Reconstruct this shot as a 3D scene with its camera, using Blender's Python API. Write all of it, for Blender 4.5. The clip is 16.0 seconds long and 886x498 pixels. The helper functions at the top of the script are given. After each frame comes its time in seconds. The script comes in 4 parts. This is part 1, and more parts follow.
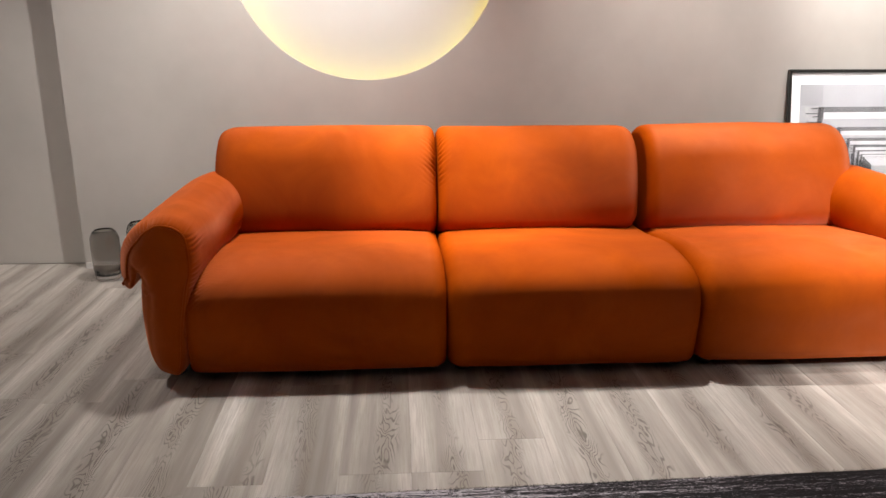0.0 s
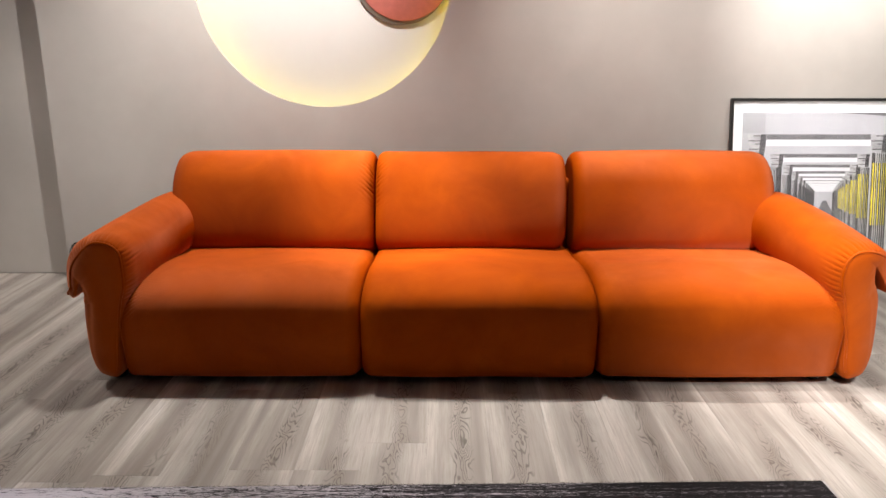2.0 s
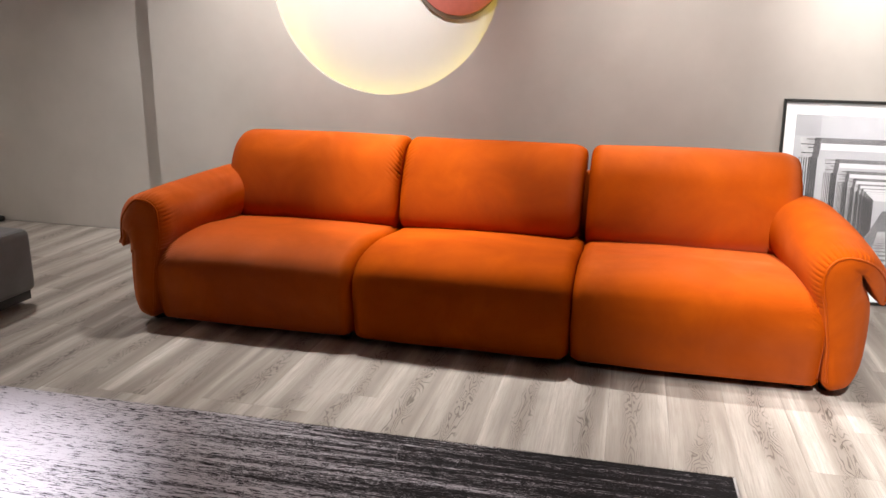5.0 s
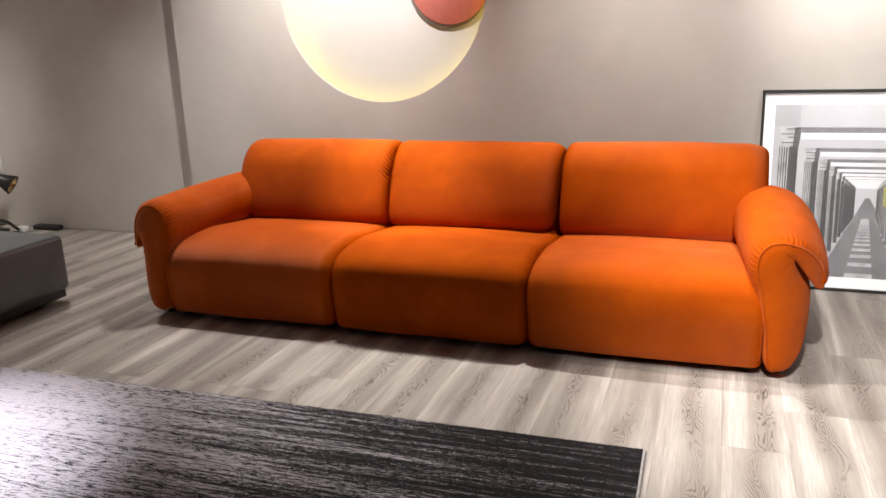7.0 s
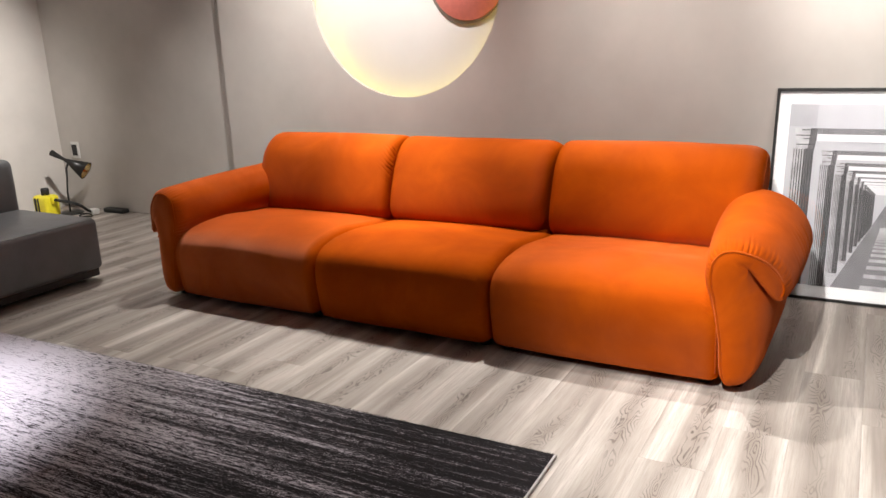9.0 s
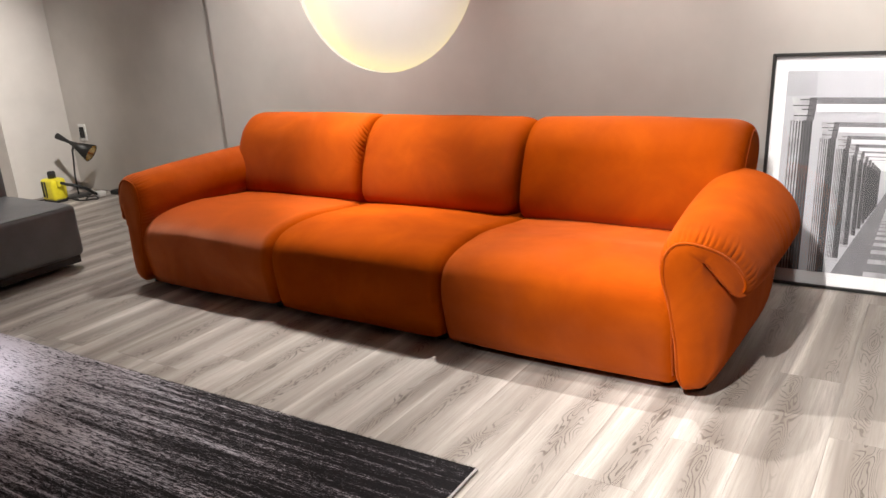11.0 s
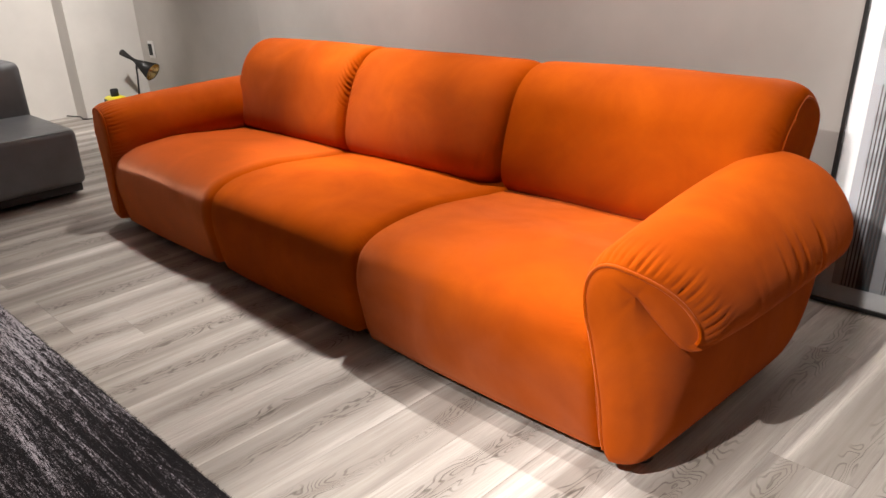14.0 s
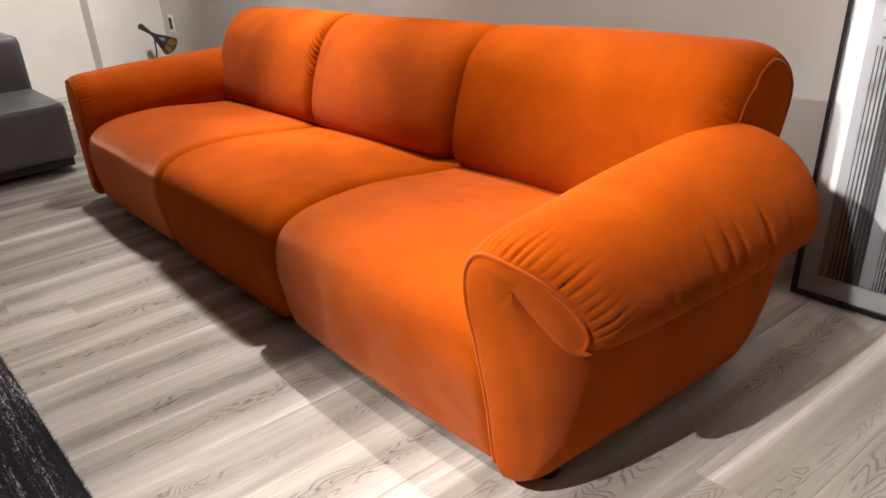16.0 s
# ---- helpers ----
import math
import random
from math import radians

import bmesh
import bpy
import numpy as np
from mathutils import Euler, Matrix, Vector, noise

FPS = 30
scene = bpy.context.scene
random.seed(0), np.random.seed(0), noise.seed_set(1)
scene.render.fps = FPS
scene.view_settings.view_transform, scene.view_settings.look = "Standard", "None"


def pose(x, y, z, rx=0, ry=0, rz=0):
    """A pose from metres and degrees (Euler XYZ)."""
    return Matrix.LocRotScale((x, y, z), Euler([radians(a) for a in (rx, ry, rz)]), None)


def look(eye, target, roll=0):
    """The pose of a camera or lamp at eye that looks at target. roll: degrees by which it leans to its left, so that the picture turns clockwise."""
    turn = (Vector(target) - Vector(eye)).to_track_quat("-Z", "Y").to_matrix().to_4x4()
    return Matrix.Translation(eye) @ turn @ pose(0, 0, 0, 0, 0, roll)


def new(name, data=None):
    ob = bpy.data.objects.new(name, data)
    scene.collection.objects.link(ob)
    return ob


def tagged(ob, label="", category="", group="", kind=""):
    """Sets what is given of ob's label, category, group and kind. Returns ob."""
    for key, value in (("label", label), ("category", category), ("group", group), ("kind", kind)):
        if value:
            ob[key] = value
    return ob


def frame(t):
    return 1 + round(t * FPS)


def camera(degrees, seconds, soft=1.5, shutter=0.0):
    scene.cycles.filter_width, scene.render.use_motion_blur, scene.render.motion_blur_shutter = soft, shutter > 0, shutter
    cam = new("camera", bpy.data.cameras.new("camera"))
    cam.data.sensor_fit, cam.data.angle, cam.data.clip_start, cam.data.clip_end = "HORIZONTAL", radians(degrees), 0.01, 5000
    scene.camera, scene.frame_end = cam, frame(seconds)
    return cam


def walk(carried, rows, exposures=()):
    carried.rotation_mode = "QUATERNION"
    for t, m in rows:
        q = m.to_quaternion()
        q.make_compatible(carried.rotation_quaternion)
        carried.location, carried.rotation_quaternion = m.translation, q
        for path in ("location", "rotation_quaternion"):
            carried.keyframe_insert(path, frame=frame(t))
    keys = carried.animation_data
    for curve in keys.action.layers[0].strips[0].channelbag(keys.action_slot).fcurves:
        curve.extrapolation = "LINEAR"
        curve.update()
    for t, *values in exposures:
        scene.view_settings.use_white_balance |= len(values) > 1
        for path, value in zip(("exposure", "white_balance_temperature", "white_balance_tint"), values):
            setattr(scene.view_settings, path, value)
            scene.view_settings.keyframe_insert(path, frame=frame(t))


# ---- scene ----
cam = camera(60.0, 16.0)
METRES, EYE, TILT, LEAN, TURN = 5.0, 1.289, -3.6, 0.0, -3.4
ROWS = [
    (0.0, 0.0, 0.0, 0.0, 0.01, -12.44, -0.04),
    (0.5, 0.0228, -0.0231, 0.0035, 0.37, -12.01, -0.05),
    (1.0, 0.0469, -0.0339, 0.0116, 0.84, -11.69, -0.09),
    (1.5, 0.0782, -0.0386, 0.0166, 1.18, -11.43, -0.28),
    (2.0, 0.1098, -0.0422, 0.0148, 3.69, -11.44, -0.23),
    (2.5, 0.1272, -0.0549, 0.0137, 5.1, -11.53, 0.35),
    (3.0, 0.1434, -0.0623, 0.0119, 6.14, -11.49, 0.38),
    (3.5, 0.1747, -0.0621, 0.0113, 7.9, -11.49, -0.01),
    (4.0, 0.2075, -0.0621, 0.0083, 11.24, -11.68, -0.94),
    (6.5, 0.3651, -0.0689, 0.0115, 22.05, -11.52, -0.52),
    (7.0, 0.3928, -0.0739, 0.0133, 23.09, -11.65, 0.47),
    (7.5, 0.4236, -0.0641, 0.0135, 24.82, -11.91, 0.5),
    (8.0, 0.4584, -0.0466, 0.014, 27.41, -11.81, 0.16),
    (10.5, 0.5682, 0.0412, 0.0236, 36.24, -13.58, 1.42),
    (11.0, 0.5718, 0.0759, 0.0233, 36.45, -14.44, 1.84),
    (11.5, 0.5744, 0.1192, 0.026, 37.09, -14.97, 1.84),
    (12.0, 0.5907, 0.1545, 0.0285, 39.58, -15.72, 0.99),
    (12.5, 0.6066, 0.1847, 0.0307, 43.68, -17.27, -0.45),
    (13.0, 0.6155, 0.2113, 0.0275, 46.2, -18.34, -0.38),
    (13.5, 0.6069, 0.2561, 0.0226, 47.69, -18.94, 0.01),
    (14.0, 0.6019, 0.2965, 0.019, 49.27, -19.5, 0.36),
    (14.5, 0.613, 0.3327, 0.0139, 51.9, -20.7, 0.28),
    (15.0, 0.6233, 0.3632, 0.013, 53.63, -21.22, 0.34),
    (15.5, 0.6256, 0.3829, 0.0114, 54.48, -21.1, 0.9),
    (16.0, 0.6231, 0.3936, 0.0052, 54.43, -21.09, 1.39),
]
walk(cam, [(t, pose(0, 0, EYE, TILT, LEAN, TURN) @ pose(METRES * x, METRES * y, METRES * z, 90 + pitch, roll, yaw)) for t, x, y, z, yaw, pitch, roll in ROWS])

# ---- world, lamps ----
world = bpy.data.worlds.new("world")
scene.world = world
world.use_nodes = True
world.node_tree.nodes["Background"].inputs[0].default_value = (0.9, 0.92, 1.0, 1)
world.node_tree.nodes["Background"].inputs[1].default_value = 0.02


def spot(name, eye, target, watts, degrees, blend=0.5, size=0.04, colour=(1, 0.955, 0.905)):
    data = bpy.data.lights.new(name, "SPOT")
    data.energy, data.spot_size, data.spot_blend = watts, radians(degrees), blend
    data.shadow_soft_size, data.color = size, colour
    ob = new(name, data)
    ob.matrix_world = look(eye, target)
    return ob


CEIL = 3.1
spot("spot_front_right", (2.03, 0.1, 2.95), (2.97, 2.9, 0.0), 745, 52, 1.0, 0.025)
spot("spot_front_left", (-0.8, 1.94, 2.95), (2.65, 2.3, 0.0), 670, 32, 0.9, 0.025)
spot("spot_back_left", (-0.25, 3.55, 2.95), (-0.05, 3.0, 0.35), 320, 60, 1.0, 0.12)
spot("spot_back_right", (1.0, 3.72, 2.95), (1.4, 2.7, 0.2), 335, 58, 0.7)
spot("spot_over_backs", (-0.1, 2.8, 2.95), (0.24, 3.40, 0.6), 470, 29, 1.0)
spot("spot_over_seat", (1.95, 2.85, 2.95), (1.95, 3.1, 0.45), 250, 35, 1.0)
spot("spot_wall_right", (2.75, 3.35, 2.95), (2.75, 4.2, 2.0), 360, 58, 0.85)
spot("spot_wall_middle", (1.7, 2.6, 2.95), (1.6, 4.2, 1.25), 225, 66, 1.0)
spot("spot_wall_ring", (-0.2, 3.2, 2.95), (-0.55, 4.2, 1.75), 300, 80, 0.9)
spot("spot_rug", (-0.8, 0.8, 2.95), (-0.78, 0.95, 0), 1080, 39, 0.95, 0.04, (0.98, 0.955, 1.0))
# added fill, no known source: its bounce lifts the shadows before the sofa
spot("spot_room_behind", (0.6, -2.2, 2.95), (0.6, -2.2, 0.0), 115, 110, 0.8)
spot("spot_left_corner", (-0.95, 2.9, 2.95), (-4.0, 3.0, 0.9), 740, 54, 0.9)
spot("spot_recess", (-2.3, 3.6, 2.95), (-2.1, 3.0, 0.0), 150, 84, 1.0)


# ---- material helpers ----
def mat(name, colour=(0.5, 0.5, 0.5), rough=0.6, metal=0.0, **more):
    m = bpy.data.materials.new(name)
    m.use_nodes = True
    b = m.node_tree.nodes["Principled BSDF"]
    b.inputs["Base Color"].default_value = (*colour, 1)
    b.inputs["Roughness"].default_value = rough
    b.inputs["Metallic"].default_value = metal
    for key, value in more.items():
        b.inputs[key.replace("_", " ")].default_value = value
    return m


class Graph:
    """Short calls for the nodes of one material."""

    def __init__(self, m):
        self.t = m.node_tree
        self.b = self.t.nodes["Principled BSDF"]

    def add(self, kind):
        return self.t.nodes.new(kind)

    def vector_attribute(self, name):
        n = self.add("ShaderNodeAttribute")
        n.attribute_type, n.attribute_name = "OBJECT", name
        return n.outputs["Vector"]

    def vector(self, op, a, b=None):
        n = self.add("ShaderNodeVectorMath")
        n.operation = op
        for sock, val in ((n.inputs[0], a), (n.inputs["Scale"] if op == "SCALE" else n.inputs[1], b)):
            if val is None:
                continue
            if isinstance(val, (int, float, tuple)):
                sock.default_value = val
            else:
                self.link(val, sock)
        return n.outputs[0]

    def link(self, a, b):
        self.t.links.new(a, b)

    def coords(self, scale=(1, 1, 1), kind="Object", shift=None):
        tc = self.add("ShaderNodeTexCoord")
        mp = self.add("ShaderNodeMapping")
        mp.inputs["Scale"].default_value = scale
        self.link(tc.outputs[kind], mp.inputs["Vector"])
        if shift is not None:
            self.link(shift, mp.inputs["Location"])
        return mp.outputs["Vector"]

    def noise(self, vec, scale, detail=4, rough=0.55, distort=0.0):
        n = self.add("ShaderNodeTexNoise")
        n.inputs["Scale"].default_value = scale
        n.inputs["Detail"].default_value = detail
        n.inputs["Roughness"].default_value = rough
        n.inputs["Distortion"].default_value = distort
        self.link(vec, n.inputs["Vector"])
        return n.outputs["Fac"]

    def ramp(self, fac, *stops):
        r = self.add("ShaderNodeValToRGB")
        e = r.color_ramp.elements
        while len(e) < len(stops):
            e.new(0.5)
        for el, (p, c) in zip(e, stops):
            el.position = p
            el.color = (*c, 1) if len(c) == 3 else c
        self.link(fac, r.inputs["Fac"])
        return r.outputs["Color"]

    def mix(self, fac, a, b, mode="MIX"):
        n = self.add("ShaderNodeMix")
        n.data_type, n.blend_type = "RGBA", mode
        ins = [n.inputs[0], n.inputs[6], n.inputs[7]]
        for sock, val in zip(ins, (fac, a, b)):
            if isinstance(val, (int, float)):
                sock.default_value = val
            elif isinstance(val, tuple):
                sock.default_value = (*val, 1)
            else:
                self.link(val, sock)
        return n.outputs[2]

    def math(self, op, a, b=0.0, clamp=False):
        n = self.add("ShaderNodeMath")
        n.operation, n.use_clamp = op, clamp
        for sock, val in zip(n.inputs, (a, b)):
            if isinstance(val, (int, float)):
                sock.default_value = val
            else:
                self.link(val, sock)
        return n.outputs[0]

    def bump(self, height, strength, distance):
        n = self.add("ShaderNodeBump")
        n.inputs["Strength"].default_value = strength
        n.inputs["Distance"].default_value = distance
        self.link(height, n.inputs["Height"])
        self.link(n.outputs["Normal"], self.b.inputs["Normal"])


def grey(v):
    return (v, v, v)


# ---- materials ----
def make_velvet():
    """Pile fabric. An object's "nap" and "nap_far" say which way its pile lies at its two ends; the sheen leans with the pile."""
    m = mat("orange_velvet", (0.45, 0.0735, 0.0005), 0.85)
    g = Graph(m)
    v = g.coords((1, 1, 1))
    cloud = g.noise(v, 3.2, 5, 0.6, 0.6)
    brush = g.noise(g.coords((7, 7, 4.5)), 1.0, 5, 0.62, 1.2)
    fine = g.noise(v, 420, 2)
    col = g.ramp(cloud, (0.3, (0.305, 0.046, 0.0006)), (0.55, (0.385, 0.063, 0.0009)), (0.75, (0.46, 0.080, 0.0012)))
    col = g.mix(g.math("MULTIPLY", fine, 0.2), col, (0.2, 0.022, 0.0))
    rubbed = g.ramp(brush, (0.42, grey(0)), (0.66, grey(1)))
    col = g.mix(g.math("MULTIPLY", rubbed, 0.22), col, (0.29, 0.040, 0.0))
    g.link(col, g.b.inputs["Base Color"])
    g.b.inputs["Specular IOR Level"].default_value = 0.02
    g.bump(fine, 0.12, 0.0012)
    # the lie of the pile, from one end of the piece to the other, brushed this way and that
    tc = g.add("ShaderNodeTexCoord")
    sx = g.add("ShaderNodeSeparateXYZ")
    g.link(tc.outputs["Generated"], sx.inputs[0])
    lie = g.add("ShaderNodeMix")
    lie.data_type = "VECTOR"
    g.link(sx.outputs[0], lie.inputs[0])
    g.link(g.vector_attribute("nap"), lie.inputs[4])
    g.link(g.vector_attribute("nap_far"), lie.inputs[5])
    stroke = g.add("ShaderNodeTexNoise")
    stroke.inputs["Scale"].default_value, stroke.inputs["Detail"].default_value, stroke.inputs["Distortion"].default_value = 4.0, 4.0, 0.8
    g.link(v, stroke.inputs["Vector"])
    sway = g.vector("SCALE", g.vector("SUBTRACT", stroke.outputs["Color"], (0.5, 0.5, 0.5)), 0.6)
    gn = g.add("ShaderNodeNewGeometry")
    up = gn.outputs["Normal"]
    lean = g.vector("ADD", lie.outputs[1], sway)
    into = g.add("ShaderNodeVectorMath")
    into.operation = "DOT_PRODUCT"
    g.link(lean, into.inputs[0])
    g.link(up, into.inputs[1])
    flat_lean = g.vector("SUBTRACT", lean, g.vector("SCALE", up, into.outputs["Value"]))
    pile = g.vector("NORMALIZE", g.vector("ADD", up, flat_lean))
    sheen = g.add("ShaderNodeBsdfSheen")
    # seam shade put into the sheen colour: black at each piece's x ends
    seam_shade = g.math("MINIMUM", sx.outputs[0], g.math("SUBTRACT", 1.0, sx.outputs[0]))
    g.link(g.ramp(seam_shade, (0.012, grey(0)), (0.06, (0.46, 0.205, 0.125))), sheen.inputs["Color"])
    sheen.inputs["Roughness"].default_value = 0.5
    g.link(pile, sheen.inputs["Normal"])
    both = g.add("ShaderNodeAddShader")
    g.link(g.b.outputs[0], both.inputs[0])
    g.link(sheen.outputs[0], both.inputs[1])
    out = next(n for n in g.t.nodes if n.type == "OUTPUT_MATERIAL")
    g.link(both.outputs[0], out.inputs["Surface"])
    return m


def make_paint(name, c, dirt=0.06):
    m = mat(name, c, 0.75)
    g = Graph(m)
    v = g.coords((1, 1, 1))
    a = g.noise(v, 1.3, 5, 0.6)
    b = g.noise(v, 90, 3)
    dark = tuple(x * (1 - dirt * 2) for x in c)
    light = tuple(min(1, x * (1 + dirt)) for x in c)
    col = g.ramp(a, (0.3, dark), (0.7, light))
    g.link(col, g.b.inputs["Base Color"])
    g.bump(b, 0.08, 0.002)
    return m


def make_plank():
    m = mat("grey_oak_plank", (0.5, 0.46, 0.43), 0.42)
    g = Graph(m)
    oi = g.add("ShaderNodeObjectInfo")
    cx = g.add("ShaderNodeCombineXYZ")
    isl = g.add("ShaderNodeNewGeometry")
    own = g.math("ADD", oi.outputs["Random"], isl.outputs["Random Per Island"])
    g.link(g.math("MULTIPLY", own, 37.0), cx.inputs[0])
    g.link(g.math("MULTIPLY", own, 91.0), cx.inputs[1])
    shift = cx.outputs[0]
    tc = g.add("ShaderNodeTexCoord")
    sep = g.add("ShaderNodeSeparateXYZ")
    g.link(tc.outputs["Object"], sep.inputs[0])
    # one narrow figured vein wanders along each board: stacked arches of thin dark lines, with pale smooth wood on both sides
    sway = g.math("MULTIPLY", g.math("SUBTRACT", g.noise(g.coords((0.02, 1.6, 1), shift=shift), 1.0, 2, 0.5), 0.5), 0.13)
    side = g.math("MULTIPLY", g.math("SUBTRACT", oi.outputs["Random"], 0.5), 0.08)
    off = g.math("ADD", g.math("ADD", sep.outputs[0], sway), side)
    away = g.math("DIVIDE", g.math("ABSOLUTE", off), 0.038)
    broad = g.noise(g.coords((0.5, 2.6, 1), shift=shift), 1.0, 2, 0.5)
    spread = g.math("DIVIDE", away, g.math("ADD", g.math("MULTIPLY", broad, 1.9), 0.1))
    vein = g.ramp(spread, (0.5, grey(1)), (1.0, grey(0)))
    soft = g.ramp(g.math("MULTIPLY", away, 0.30), (0.0, grey(1)), (0.95, grey(0)))
    height = g.noise(g.coords((14.0, 3.6, 1), shift=shift), 1.0, 2.0, 0.42, 0.5)
    height = g.math("ADD", height, g.math("MULTIPLY", away, 0.16))
    rings = g.math("SINE", g.math("MULTIPLY", height, 105.0))
    lines = g.ramp(rings, (0.35, grey(0)), (1.0, grey(1)))
    stretch = g.ramp(g.noise(g.coords((1.5, 2.4, 1), shift=shift), 1.0, 2, 0.5), (0.38, grey(0.45)), (0.52, grey(1)))
    band = g.noise(g.coords((11.0, 0.5, 1), shift=shift), 1.0, 3, 0.55)
    fibre = g.noise(g.coords((170, 7, 1), shift=shift), 1.0, 4, 0.65)
    comb = g.noise(g.coords((75, 2.2, 1), shift=shift), 1.0, 3, 0.6)
    base = g.ramp(band, (0.30, (0.24, 0.208, 0.184)), (0.5, (0.53, 0.482, 0.44)), (0.66, (0.72, 0.672, 0.63)))
    tone = g.mix(g.math("MULTIPLY", g.math("MULTIPLY", soft, g.math("ADD", g.math("MULTIPLY", stretch, 0.4), 0.6)), 0.85), base, (0.225, 0.19, 0.163))
    col = g.mix(g.math("MULTIPLY", g.math("MULTIPLY", lines, vein), g.math("MULTIPLY", stretch, 0.95)), tone, (0.08, 0.063, 0.052))
    col = g.mix(g.math("MULTIPLY", g.ramp(comb, (0.42, grey(0)), (0.7, grey(1))), 0.3), col, (0.3, 0.262, 0.236))
    col = g.mix(g.math("MULTIPLY", g.ramp(fibre, (0.42, grey(0)), (0.66, grey(1))), 0.42), col, (0.26, 0.225, 0.2))
    col = g.mix(g.math("MULTIPLY", oi.outputs["Random"], 0.3), col, (0.27, 0.238, 0.213))
    g.link(col, g.b.inputs["Base Color"])
    g.link(g.ramp(fibre, (0.2, grey(0.46)), (0.9, grey(0.64))), g.b.inputs["Roughness"])
    g.b.inputs["Specular IOR Level"].default_value = 0.35
    g.bump(fibre, 0.1, 0.001)
    return m


def make_rug():
    m = mat("rug_pile", (0.1, 0.1, 0.1), 0.9)
    g = Graph(m)
    tc = g.add("ShaderNodeTexCoord")
    sep = g.add("ShaderNodeSeparateXYZ")
    g.link(tc.outputs["Object"], sep.inputs[0])
    reach = g.math("MULTIPLY_ADD", sep.outputs[0], 0.3)
    reach.node.inputs[2].default_value = 0.3
    ombre = g.math("SUBTRACT", g.ramp(reach, (0.05, grey(0.92)), (0.28, grey(0.46)), (0.5, grey(0.18)), (0.85, grey(0.0))), 0.30)
    broad = g.noise(g.coords((0.45, 8, 1)), 1.0, 3, 0.6)
    streak = g.noise(g.coords((1.5, 44, 1)), 1.0, 5, 0.66)
    rag = g.noise(g.coords((34, 150, 1)), 1.0, 3, 0.7)
    speck = g.noise(g.coords((120, 260, 1)), 1.0, 2, 0.7)
    fine = g.math("ADD", g.math("MULTIPLY", rag, 0.85), g.math("MULTIPLY", speck, 1.0))
    mixv = g.math("ADD", g.math("ADD", g.math("MULTIPLY", broad, 0.75), g.math("MULTIPLY", streak, 1.5)), fine)
    mixv = g.math("ADD", mixv, ombre)
    hem = g.ramp(g.math("MULTIPLY", sep.outputs[1], -5.0), (0.0, grey(1)), (0.9, grey(0)))
    mixv = g.math("SUBTRACT", mixv, g.math("MULTIPLY", hem, 0.16))
    dash = g.ramp(g.noise(g.coords((18, 170, 1)), 1.0, 4, 0.7), (0.53, grey(0)), (0.57, grey(1)))
    mixv = g.math("SUBTRACT", mixv, g.math("MULTIPLY", dash, 0.46))
    col = g.ramp(g.math("SUBTRACT", mixv, 1.395), (0.36, (0.014, 0.0125, 0.014)), (0.50, (0.045, 0.041, 0.045)), (0.60, (0.16, 0.147, 0.162)), (0.80, (0.50, 0.47, 0.515)))
    g.link(col, g.b.inputs["Base Color"])
    g.b.inputs["Specular IOR Level"].default_value = 0.1
    g.bump(speck, 0.7, 0.006)
    return m


def make_leather():
    m = mat("grey_leather", (0.1, 0.1, 0.105), 0.42)
    g = Graph(m)
    v = g.coords((1, 1, 1))
    a = g.noise(v, 5, 4)
    b = g.add("ShaderNodeTexVoronoi")
    b.inputs["Scale"].default_value = 420
    g.link(v, b.inputs["Vector"])
    g.link(g.ramp(a, (0.3, (0.125, 0.128, 0.136)), (0.7, (0.17, 0.173, 0.184))), g.b.inputs["Base Color"])
    g.bump(b.outputs["Distance"], 0.12, 0.001)
    return m


def make_speckled(name, c, rough, amount=0.25, scale=30, metal=0.0):
    m = mat(name, c, rough, metal)
    g = Graph(m)
    a = g.noise(g.coords((1, 1, 1)), scale, 4)
    g.link(g.ramp(a, (0.3, tuple(x * (1 - amount) for x in c)), (0.7, tuple(min(1, x * (1 + amount)) for x in c))), g.b.inputs["Base Color"])
    return m


def make_glow(name, c, strength):
    m = mat(name, c, 0.5)
    b = m.node_tree.nodes["Principled BSDF"]
    b.inputs["Emission Color"].default_value = (*c, 1)
    b.inputs["Emission Strength"].default_value = strength
    return m


VELVET = make_velvet()
WALL = make_paint("warm_grey_wall_paint", (0.60, 0.565, 0.53))
RECESS = make_paint("white_niche_paint", (0.66, 0.64, 0.62), 0.03)
CEILING = make_paint("ceiling_paint", (0.6, 0.595, 0.585))
# for walls out of view: this grey only sets how much light bounces back
BOUNCEWALL = make_paint("grey_wall_paint", (0.45, 0.43, 0.41))
PLANK = make_plank()
GROOVE = make_speckled("plank_joint", (0.12, 0.1, 0.09), 0.8)
RUG = make_rug()
LEATHER = make_leather()
BLACK = make_speckled("black_lacquer", (0.02, 0.019, 0.018), 0.4)
SKIRT = make_speckled("white_skirting_paint", (0.72, 0.70, 0.68), 0.5, 0.04)
YELLOW = make_speckled("yellow_plastic", (0.78, 0.68, 0.03), 0.35, 0.06)
RUBBER = make_speckled("black_rubber", (0.018, 0.018, 0.018), 0.6)
BRASS = make_speckled("polished_brass", (0.75, 0.58, 0.28), 0.25, 0.1, 30, 1.0)
EDGING = make_speckled("grey_edging_tape", (0.36, 0.34, 0.34), 0.8, 0.2, 60)
WHITE = make_speckled("white_plastic", (0.78, 0.77, 0.75), 0.4, 0.03)
CORAL = make_speckled("coral_lacquer", (0.6, 0.19, 0.16), 0.5, 0.06)
TAUPE = make_speckled("taupe_lacquer", (0.2, 0.175, 0.16), 0.5, 0.08)
LED = make_glow("warm_led_strip", (1.0, 0.76, 0.07), 5.4)


from mathutils.geometry import delaunay_2d_cdt


